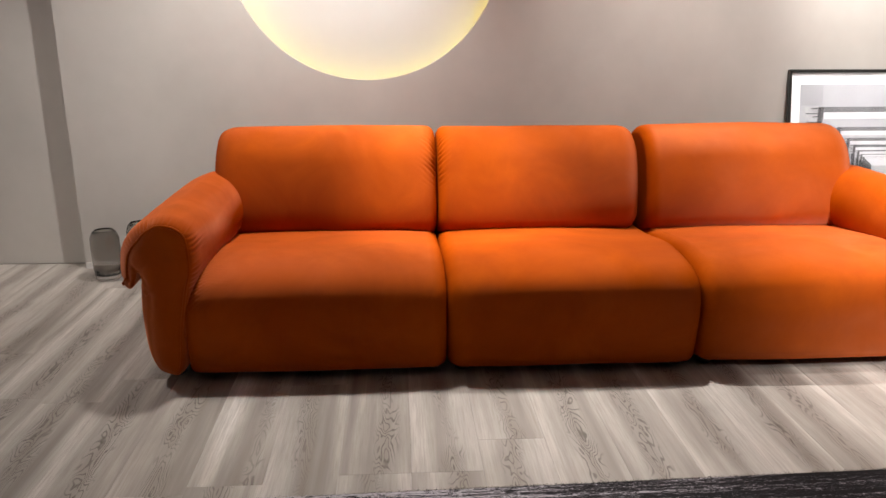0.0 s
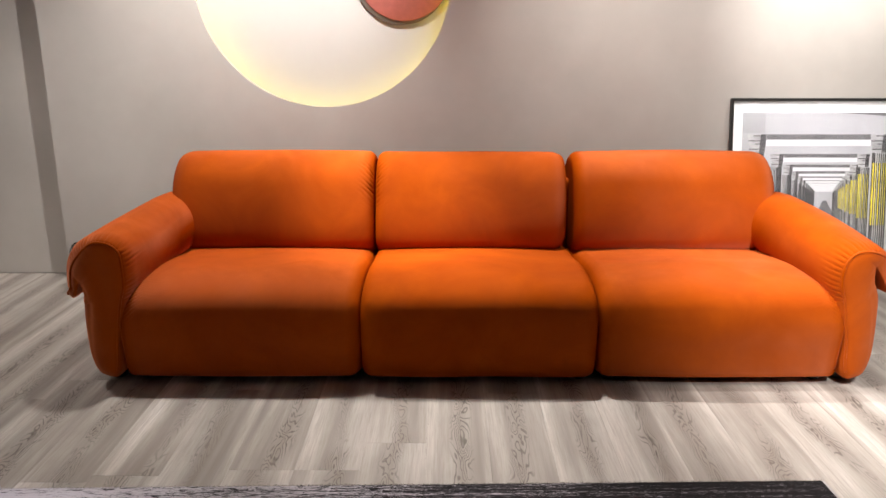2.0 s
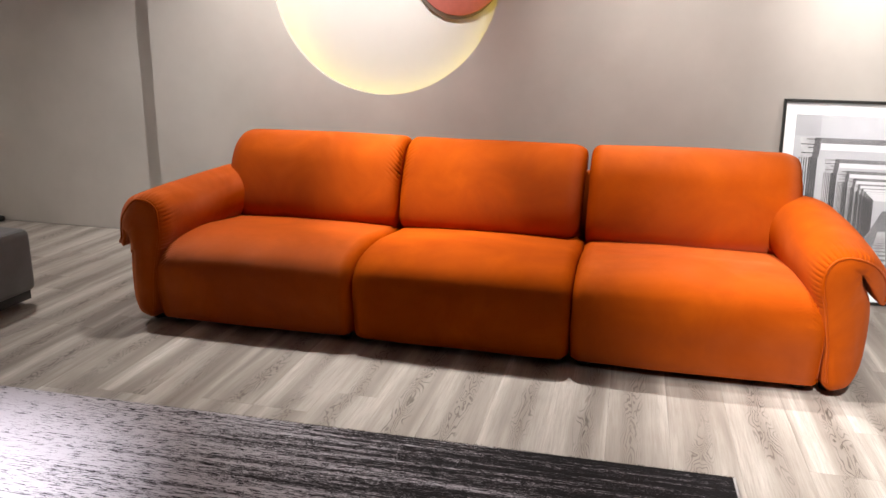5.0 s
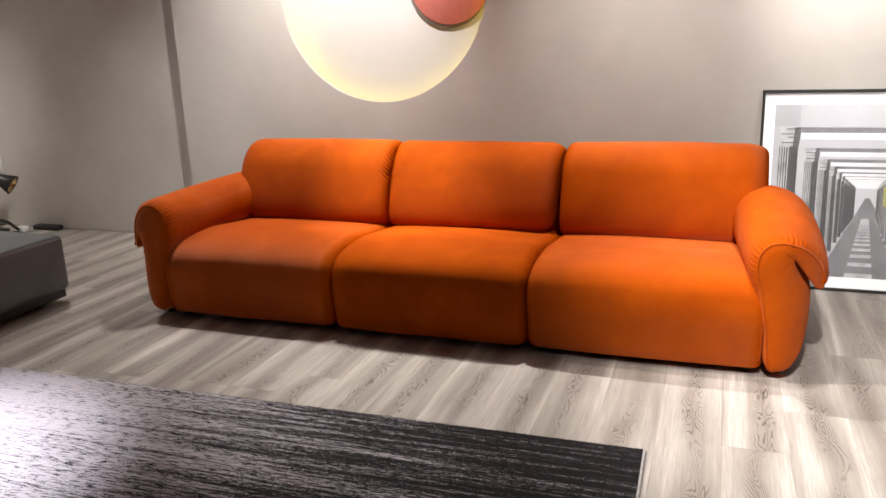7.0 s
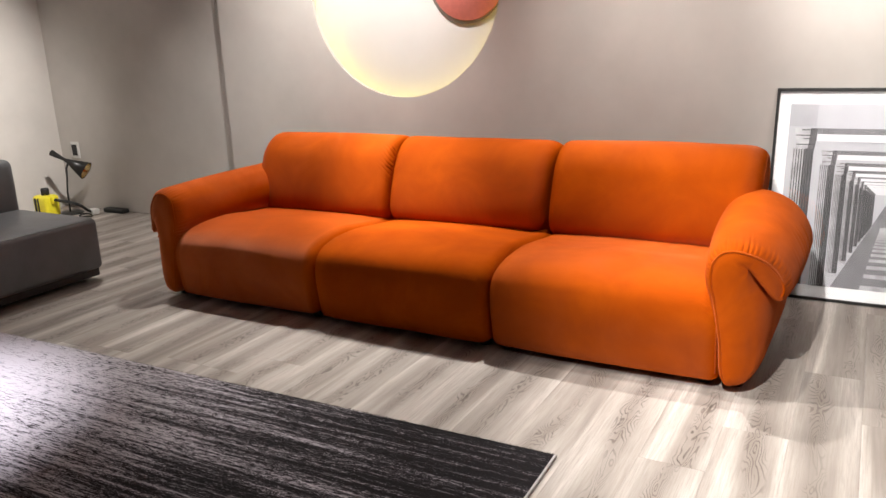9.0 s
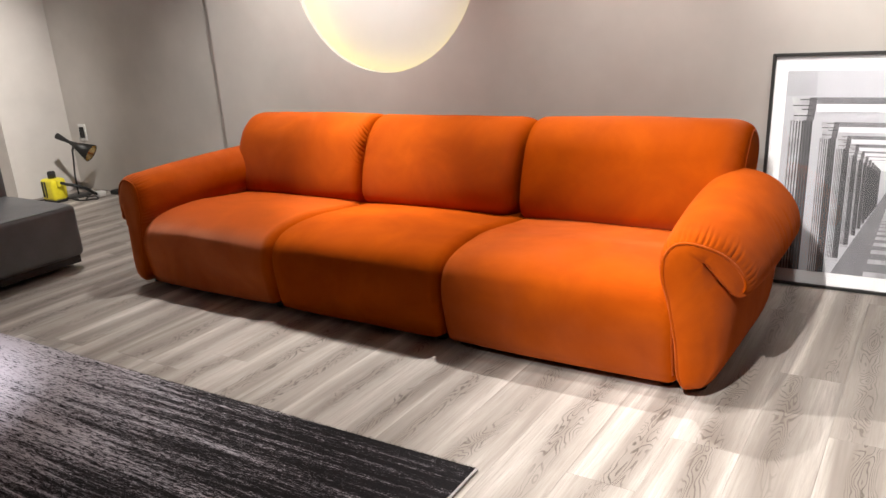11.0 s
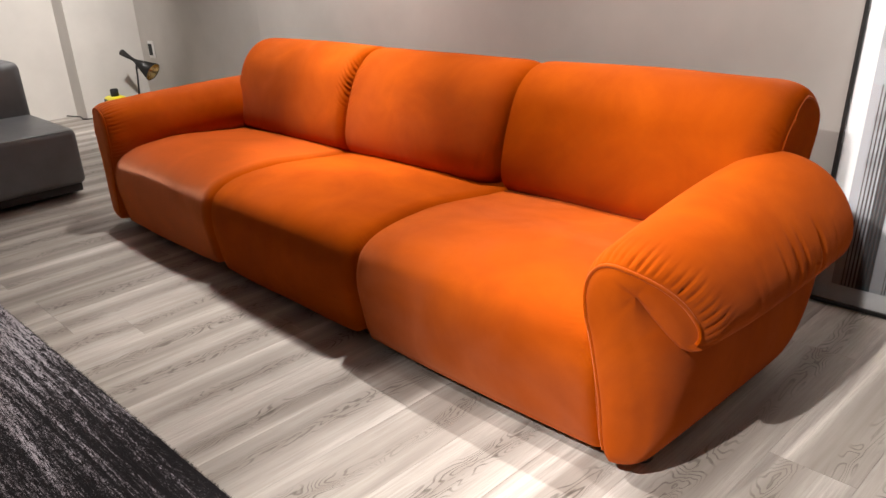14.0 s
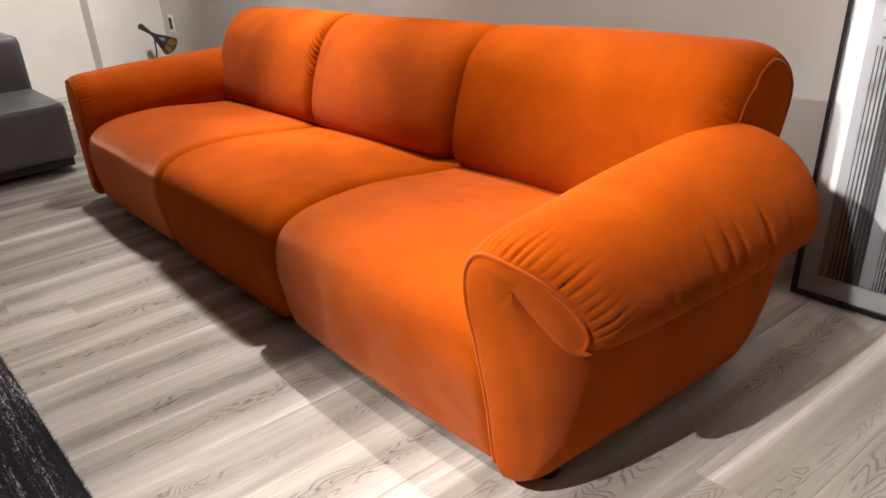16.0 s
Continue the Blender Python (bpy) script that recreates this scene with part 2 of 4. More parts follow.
# ---- mesh helpers ----
def mesh_of(bm, name, material, smooth=True):
    me = bpy.data.meshes.new(name)
    bmesh.ops.recalc_face_normals(bm, faces=bm.faces[:])
    if smooth:
        for f in bm.faces:
            f.smooth = True
    bm.to_mesh(me)
    bm.free()
    me.materials.append(material)
    return me


def part(name, bm, material, parent, label="", smooth=True):
    ob = new(name, mesh_of(bm, name, material, smooth))
    ob.parent = parent
    if label:
        ob["label"] = label
    return ob


def thing(name, bm, material, label, category, kind="", group="", smooth=True):
    return tagged(new(name, mesh_of(bm, name, material, smooth)), label, category, group, kind)


def empty(name, at, label, category, kind="", group=""):
    ob = new(name)
    ob.location = at
    return tagged(ob, label, category, group, kind)


def box(bm, lo, hi, bevel=0.0, segs=2):
    r = bmesh.ops.create_cube(bm, size=1)
    for v in r["verts"]:
        v.co = Vector([lo[i] + (v.co[i] + 0.5) * (hi[i] - lo[i]) for i in range(3)])
    if bevel:
        es = list({e for v in r["verts"] for e in v.link_edges})
        bmesh.ops.bevel(bm, geom=es, offset=bevel, segments=segs, affect="EDGES", profile=0.5)
    return bm


def boxed(lo, hi, bevel=0.0, segs=2):
    return box(bmesh.new(), lo, hi, bevel, segs)


def lathe(profile, segs=32, axis_at=(0, 0, 0)):
    """Turns (radius, height) points about z."""
    bm = bmesh.new()
    rows = []
    for r, z in profile:
        if r < 1e-6:
            rows.append([bm.verts.new((axis_at[0], axis_at[1], axis_at[2] + z))])
        else:
            rows.append([bm.verts.new((axis_at[0] + r * math.cos(2 * math.pi * k / segs), axis_at[1] + r * math.sin(2 * math.pi * k / segs), axis_at[2] + z)) for k in range(segs)])
    for a, b in zip(rows, rows[1:]):
        for k in range(segs):
            q = [a[k % len(a)], a[(k + 1) % len(a)], b[(k + 1) % len(b)], b[k % len(b)]]
            q = list(dict.fromkeys(q))
            if len(q) > 2:
                bm.faces.new(q)
    return bm


def smooth_loop(points, n, closed=True):
    """n points evenly along a Catmull-Rom curve through the given points."""
    p = [Vector(q) for q in points]
    m = len(p)
    dense = []
    spans = m if closed else m - 1
    for i in range(spans):
        a, b, c, d = (p[(i - 1) % m], p[i], p[(i + 1) % m], p[(i + 2) % m]) if closed else (p[max(i - 1, 0)], p[i], p[i + 1], p[min(i + 2, m - 1)])
        for k in range(24):
            t = k / 24
            dense.append(0.5 * (2 * b + (c - a) * t + (2 * a - 5 * b + 4 * c - d) * t * t + (3 * b - a - 3 * c + d) * t ** 3))
    dense.append(p[0] if closed else p[-1])
    run = [0.0]
    for a, b in zip(dense, dense[1:]):
        run.append(run[-1] + (b - a).length)
    out, j = [], 0
    count = n if closed else n - 1
    for k in range(n):
        s = run[-1] * k / count
        while j < len(run) - 2 and run[j + 1] < s:
            j += 1
        t = (s - run[j]) / max(run[j + 1] - run[j], 1e-9)
        out.append(dense[j].lerp(dense[j + 1], min(t, 1)))
    return out


def inward(loop):
    """Inward unit normals of a closed 2D loop."""
    n = len(loop)
    area = sum(loop[i].x * loop[(i + 1) % n].y - loop[(i + 1) % n].x * loop[i].y for i in range(n))
    s = 1 if area > 0 else -1
    out = []
    for i in range(n):
        d = loop[(i + 1) % n] - loop[i - 1]
        d.normalize()
        out.append(Vector((-d.y * s, d.x * s)))
    return out


def loft(rings, cap_start=True, cap_end=True):
    bm = bmesh.new()
    vs = [[bm.verts.new(p) for p in r] for r in rings]
    n = len(vs[0])
    for a, b in zip(vs, vs[1:]):
        for k in range(n):
            bm.faces.new((a[k], a[(k + 1) % n], b[(k + 1) % n], b[k]))
    for on, r in ((cap_start, vs[0]), (cap_end, vs[-1])):
        if on:
            c = sum((v.co for v in r), Vector()) / n
            cv = bm.verts.new(c)
            for k in range(n):
                bm.faces.new((r[k], r[(k + 1) % n], cv))
    return bm


def tube(points, radius, segs=8, closed=False):
    """A round cord along 3D points."""
    pts = [Vector(p) for p in points]
    rings = []
    up = Vector((0.13, 0.27, 0.95))
    n = len(pts)
    for i, p in enumerate(pts):
        a = pts[(i - 1) % n] if closed or i else p
        b = pts[(i + 1) % n] if closed or i < n - 1 else p
        d = (b - a).normalized()
        x = d.cross(up)
        if x.length < 0.05:
            x = d.cross(Vector((1, 0, 0)))
        x.normalize()
        y = d.cross(x)
        rings.append([p + radius * (math.cos(2 * math.pi * k / segs) * x + math.sin(2 * math.pi * k / segs) * y) for k in range(segs)])
    if closed:
        rings.append(rings[0])
        bm = loft(rings, False, False)
        bmesh.ops.remove_doubles(bm, verts=bm.verts[:], dist=1e-6)
        return bm
    return loft(rings)


# ---- the room ----
WY, RY = 4.20, 4.32          # faces of the false wall and of the wall behind it
EDGE = -1.745                # end of the false wall
RING_X, RING_Z, RING_R = -0.152, 1.735, 0.712

floor_ob = thing("floor", boxed((-6.5, -4.0, -0.12), (6.0, 4.6, -0.006)), GROOVE, "grey oak plank floor with fine joints", "floor", "structure", smooth=False)
thing("ceiling", boxed((-6.5, -4.0, CEIL), (6.0, 4.6, CEIL + 0.1)), CEILING, "plain grey painted ceiling", "ceiling", "structure", smooth=False)


def ring_wall():
    """The false wall, with a round opening cut through it."""
    bm = bmesh.new()
    n = 96
    x0, x1, z0, z1 = EDGE, 6.0, 0.0, CEIL
    c = Vector((RING_X, 0, RING_Z))
    loops = []
    for y in (WY, WY + 0.03):
        inner, outer = [], []
        for k in range(n):
            a = 2 * math.pi * k / n
            d = Vector((math.cos(a), 0, math.sin(a)))
            inner.append(bm.verts.new(Vector((c.x, y, c.z)) + RING_R * d))
            reach = min(((x1 - c.x) if d.x > 0 else (c.x - x0)) / max(abs(d.x), 1e-6), ((z1 - c.z) if d.z > 0 else (c.z - z0)) / max(abs(d.z), 1e-6))
            outer.append(bm.verts.new(Vector((c.x, y, c.z)) + reach * d))
        corners = {}
        for cx_, cz_ in ((x0, z0), (x0, z1), (x1, z0), (x1, z1)):
            corners[(cx_, cz_)] = bm.verts.new((cx_, y, cz_))
        for k in range(n):
            a, b = outer[k], outer[(k + 1) % n]
            bm.faces.new((inner[k], inner[(k + 1) % n], b, a))
            on = lambda v: (abs(v.co.x - x0) < 1e-5 and "l") or (abs(v.co.x - x1) < 1e-5 and "r") or (abs(v.co.z - z0) < 1e-5 and "b") or "t"
            if on(a) != on(b):
                s = on(a) + on(b)
                key = (x0 if "l" in s else x1, z0 if "b" in s else z1)
                if (a.co - corners[key].co).length > 1e-5 and (b.co - corners[key].co).length > 1e-5:
                    bm.faces.new((a, b, corners[key]))
        loops.append(inner)
    for k in range(n):
        bm.faces.new((loops[0][k], loops[0][(k + 1) % n], loops[1][(k + 1) % n], loops[1][k]))
    box(bm, (EDGE, WY + 0.0005, 0), (EDGE + 0.05, RY, CEIL))
    return bm


thing("wall_north", ring_wall(), WALL, "warm grey false wall with a round lit opening", "wall", "structure", smooth=False)
thing("wall_back", boxed((-4.3, RY, 0), (6.0, RY + 0.2, CEIL)), RECESS, "warm grey painted wall set back behind the false wall", "wall", "structure", smooth=False)
thing("wall_recess", boxed((-4.2, RY - 0.012, 0), (EDGE - 0.002, RY + 0.002, CEIL)), WALL, "warm grey painted wall beside the false wall", "wall", "structure", smooth=False)
thing("wall_west", boxed((-4.26, 3.70, 0), (-4.0, RY - 0.013, CEIL)), WALL, "warm grey painted pier in the corner", "wall", "structure", smooth=False)
thing("wall_west_far", boxed((-4.45, -4.0, 0), (-4.25, 4.32, CEIL)), WALL, "warm grey painted side wall", "wall", "structure", smooth=False)
# two unseen walls added to close the room, greyed to limit bounced light
thing("wall_east", boxed((5.8, -4.0, 0), (6.0, WY - 0.002, CEIL)), BOUNCEWALL, "unseen plain side wall, its grey set for bounced light", "wall", "structure", smooth=False)
thing("wall_south", boxed((-4.25, -4.0, 0), (5.8, -3.8, CEIL)), BOUNCEWALL, "unseen plain end wall, its grey set for bounced light", "wall", "structure", smooth=False)
thing("baseboard", boxed((EDGE + 0.004, WY - 0.008, 0), (5.8, WY - 0.001, 0.035), 0.002), SKIRT, "narrow white skirting strip along the wall", "skirting", "structure", smooth=False)

pts = [(RING_X + (RING_R + 0.03) * math.cos(2 * math.pi * k / 96), WY + 0.045, RING_Z + (RING_R + 0.03) * math.sin(2 * math.pi * k / 96)) for k in range(96)]
thing("light_strip", tube(pts, 0.008, 8, True), LED, "warm yellow light strip hidden round the opening", "light strip")

# coral disc hung in the opening
disc = empty("wall_disc", (0.275, RY - 0.034, 1.738), "coral red round disc on a larger taupe disc", "wall decoration")


def plate(radius, cx, cz, y0, y1):
    d = lathe([(0, 0), (radius - 0.004, 0), (radius, 0.004), (radius, y1 - y0 - 0.004), (radius - 0.004, y1 - y0), (0, y1 - y0)], 72)
    bmesh.ops.rotate(d, verts=d.verts[:], cent=(0, 0, 0), matrix=Matrix.Rotation(radians(-90), 3, "X"))
    bmesh.ops.translate(d, verts=d.verts[:], vec=(cx, y0, cz))
    return d


part("backing", plate(0.269, 0.004, 0.006, 0.0125, 0.026), TAUPE, disc, "taupe backing disc")
part("face", plate(0.265, 0.018, 0.022, 0.0, 0.012), CORAL, disc, "coral red front disc")
part("spacer", plate(0.05, 0.01, 0.01, 0.0265, 0.034), TAUPE, disc)

# ---- sofa ----
SEATS = ((-0.797, 0.178), (0.181, 1.156), (1.159, 2.150))
sofa = empty("sofa", (0.67, 3.2, 0), "three-seat orange velvet sofa with rolled arms and piping", "sofa")
sofa_at = Vector((0.67, 3.2, 0))


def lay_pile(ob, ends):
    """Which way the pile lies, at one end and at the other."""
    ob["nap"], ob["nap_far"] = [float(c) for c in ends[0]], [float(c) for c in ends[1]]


def sofa_part(name, bm, material, parent=None, label=""):
    bmesh.ops.translate(bm, verts=bm.verts[:], vec=-sofa_at)
    return part(name, bm, material, parent or sofa, label)


SEAT = [(2.745, 0.034), (2.705, 0.058), (2.684, 0.17), (2.676, 0.245), (2.683, 0.305), (2.706, 0.355), (2.75, 0.389), (2.82, 0.411), (2.92, 0.423), (3.04, 0.426), (3.15, 0.415), (3.35, 0.392), (3.6, 0.375), (3.70, 0.33), (3.72, 0.16), (3.69, 0.05), (3.4, 0.034), (3.0, 0.034)]
BACK = [(3.475, 0.365), (3.428, 0.395), (3.407, 0.45), (3.419, 0.54), (3.455, 0.65), (3.508, 0.755), (3.585, 0.822), (3.675, 0.84), (3.78, 0.815), (3.855, 0.745), (3.86, 0.655), (3.80, 0.52), (3.765, 0.40), (3.70, 0.34), (3.55, 0.33)]


def cushion(x0, x1, profile, r, crown_z, crown_y, pleat=(0, 0), pleat_span=(0, 1), pitch=0.02, seed=0, wide=(0, 0), split=3.66, taper=0.0, from_z=0.345, tucked=(0, 0)):
    """A stuffed block: a profile drawn along x, rounded and gathered at its ends. wide: a larger rounding of the front at either end."""
    loop = smooth_loop(profile, 60)
    n = int(sum((loop[i] - loop[i - 1]).length for i in range(60)) / 0.0042)
    loop = smooth_loop(profile, n)
    nor = inward(loop)
    length = sum((loop[i] - loop[i - 1]).length for i in range(n))
    zmid = sum(p.y for p in loop) / n
    ymid = sum(p.x for p in loop) / n
    ra, rb = max(r, wide[0]), max(r, wide[1])
    xs = []
    for k in range(11):
        a = math.pi / 2 * k / 10
        xs.append((x0 + ra * (1 - math.cos(a)), 1 - math.sin(a), 0))
    inner = 46
    for k in range(1, inner):
        f = k / inner
        f = f - 0.12 * math.sin(2 * math.pi * f)
        xs.append((x0 + ra + (x1 - x0 - ra - rb) * f, 0.0, 0))
    for k in range(10, -1, -1):
        a = math.pi / 2 * k / 10
        xs.append((x1 - rb * (1 - math.cos(a)), 1 - math.sin(a), 1))
    rings = []
    for x, ins, end in xs:
        u = (2 * x - x0 - x1) / (x1 - x0)
        full = 1 - abs(u) ** 2.6
        half = 0 if u < 0 else 1
        edge = min(x - x0, x1 - x)
        big = wide[end] if (u < 0) == (end == 0) else 0
        ring = []
        for i, (p, nn) in enumerate(zip(loop, nor)):
            s = i / n
            front = min(1, max(0, (split + 0.06 - p.x) / 0.12)) if p.y > from_z else 0.0
            q = p + nn * ins * (r + (big - r) * front if big else r)
            if p.y > zmid:
                q = q + Vector((0, crown_z * full * min(1, (p.y - zmid) / 0.12)))
            if p.x < ymid:
                q = q + Vector((-crown_y * full * min(1, (ymid - p.x) / 0.15), 0))
            w = noise.noise(Vector((x * 3.1 + seed, p.x * 3.3, p.y * 3.7)))
            q = q - nn * (0.004 * w)
            amount = pleat[0] if u < 0 else pleat[1]
            if amount and pleat_span[0] <= s <= pleat_span[1]:
                reach = 0.020 + 0.010 * noise.noise(Vector((s * 45, seed, 4.1)))
                fade = min(1, edge / 0.010) * math.exp(-max(edge - r * 0.2 - tucked[half], 0) / reach) * math.sin(math.pi * (s - pleat_span[0]) / (pleat_span[1] - pleat_span[0])) ** 0.6
                wob = noise.noise(Vector((s * 50, seed, 1.7)))
                some = max(0, 0.7 + 0.9 * noise.noise(Vector((s * 38, seed + half, 8.3))))
                q = q + nn * (1.5 * amount * some * fade * (0.5 + 0.5 * math.cos(2 * math.pi * (s * length - 0.9 * edge) / pitch + 1.6 * wob)) ** 4)
            ring.append(Vector((x - taper * max(0, u) ** 3 * min(1, max(0, (0.80 - q.y) / 0.40)), q.x, q.y)))
        rings.append(ring)
    return loft(rings), rings


WIDE = ((0.10, 0), (0, 0.09), (0, 0.10))
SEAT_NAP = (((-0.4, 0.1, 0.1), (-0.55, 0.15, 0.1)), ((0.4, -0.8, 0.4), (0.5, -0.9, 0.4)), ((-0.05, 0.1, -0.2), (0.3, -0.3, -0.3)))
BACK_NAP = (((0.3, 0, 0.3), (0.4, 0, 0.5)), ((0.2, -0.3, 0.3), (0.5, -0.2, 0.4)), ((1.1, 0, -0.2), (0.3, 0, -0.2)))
for i, (a, b) in enumerate(SEATS):
    bm, rings = cushion(a, b, SEAT, 0.036, 0.014, 0.012, ((0.009, 0), (0, 0.003), (0.003, 0.016))[i], (0.11, 0.25), 0.017, i * 7.3, ((0.03, 0.05), (0.05, 0.05), (0.05, 0.03))[i], from_z=0.0, tucked=((0.05, 0), (0, 0), (0, 0.055))[i])
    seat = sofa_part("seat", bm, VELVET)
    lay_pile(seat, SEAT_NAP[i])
    if i != 1:
        ring = rings[5] if i == 0 else rings[-6]
        cord = [p for p in ring if p.y < 3.3 and p.z > 0.07 and (p.z > 0.2 or p.y < 2.8)][::5]
        sofa_part("piping", tube(cord, 0.004, 8), VELVET, seat, "orange velvet piping")
    bm, rings = cushion(a + (-0.044 if i == 0 else 0.002), b + (-0.002, -0.018, 0.022)[i], BACK, 0.045, 0.0 if i == 1 else 0.008, 0.016, ((0, 0.021), (0.020, 0), (0, 0.013))[i], ((0.17, 0.35), (0.17, 0.35), (0.08, 0.32))[i], 0.026, 20 + i * 5.1, WIDE[i], taper=0.012 if i == 1 else 0.0)
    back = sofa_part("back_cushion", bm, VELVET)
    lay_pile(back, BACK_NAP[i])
    if i != 1:
        ring = rings[0] if i == 0 else rings[-1]
        cord = [p + Vector((0.002 if i == 0 else -0.002, 0, 0)) for p in ring]
        sofa_part("piping", tube(cord, 0.005, 8, True), VELVET, back, "orange velvet piping")


sofa_part("back_frame", boxed((-0.76, 3.66, 0.06), (2.10, 3.75, 0.70), 0.02), VELVET, None, "orange velvet frame behind the cushions")


# arms
ARM_FRONT = [(0.045, 0.034), (0.018, 0.085), (0.004, 0.22), (-0.022, 0.36), (-0.042, 0.43), (-0.046, 0.49), (-0.034, 0.545), (0.002, 0.588), (0.055, 0.604), (0.115, 0.594), (0.170, 0.566), (0.212, 0.523), (0.240, 0.47), (0.250, 0.428), (0.244, 0.396), (0.225, 0.380), (0.202, 0.390), (0.177, 0.424), (0.147, 0.468), (0.113, 0.514), (0.106, 0.512), (0.139, 0.460), (0.168, 0.416), (0.186, 0.37), (0.192, 0.30), (0.186, 0.21), (0.168, 0.12), (0.128, 0.055), (0.080, 0.034)]
ARM_BACK = [(0.045, 0.045), (0.018, 0.09), (0.002, 0.22), (-0.055, 0.36), (-0.10, 0.43), (-0.115, 0.50), (-0.10, 0.57), (-0.052, 0.63), (0.022, 0.657), (0.10, 0.648), (0.175, 0.612), (0.233, 0.552), (0.266, 0.487), (0.275, 0.43), (0.264, 0.388), (0.24, 0.368), (0.213, 0.378), (0.193, 0.41), (0.181, 0.45), (0.172, 0.50), (0.165, 0.50), (0.178, 0.455), (0.188, 0.415), (0.193, 0.37), (0.197, 0.30), (0.196, 0.21), (0.184, 0.125), (0.157, 0.063), (0.105, 0.045)]

# on the other arm the roll is stuffed so full that it lies against the pad
ROLL_CLOSED = [(0.228, 0.372), (0.207, 0.368), (0.190, 0.384), (0.178, 0.412), (0.169, 0.438), (0.164, 0.436), (0.170, 0.412), (0.179, 0.385)]


def swell(f):
    return math.sin(min(1, f) * math.pi / 2)


def arm_ring(f, side, n=520):
    """The arm's outline at f of its depth, 0 in front to 1 behind: a pad with a roll on top that hangs over outwards."""
    g = swell(f)
    pts = [Vector(a).lerp(Vector(b), g) for a, b in zip(ARM_FRONT if side > 0 else ARM_FRONT[:15] + ROLL_CLOSED + ARM_FRONT[23:], ARM_BACK)]
    if side < 0:
        # this arm is stuffed fuller in front and stands a little clear of the cushion behind
        c = Vector((0.08, 0.47))
        pts = [c + (p - c) * (1.04 - 0.04 * g) if 6 <= i <= 14 else p for i, p in enumerate(pts)]
        pts = [p + Vector((0, 0.03 * (1 - g))) if 6 <= i <= 12 else p for i, p in enumerate(pts)]
        pts = [p + Vector((0.03 * g, 0)) if 3 <= i <= 8 else p for i, p in enumerate(pts)]
    return smooth_loop(pts, n)


def recede(u, side):
    """How far the face of the scroll falls back towards its hanging end."""
    return (0.09 if side > 0 else 0.055) * min(1.25, max(0, (u - 0.06) / 0.165)) ** 2.0


SLITS = {1: (Vector((0.109, 0.513)), Vector((0.185, 0.400))), -1: (Vector((0.166, 0.439)), Vector((0.188, 0.384)))}


def fold(u, side):
    """Small star of creases where the roll leaves the pad."""
    d = u - SLITS[side][0] - Vector((-0.002, 0.003))
    a = math.atan2(d.y, d.x)
    return 0.010 * max(0, math.cos(4 * a + 2.6)) ** 3 * math.exp(-d.length / 0.034)


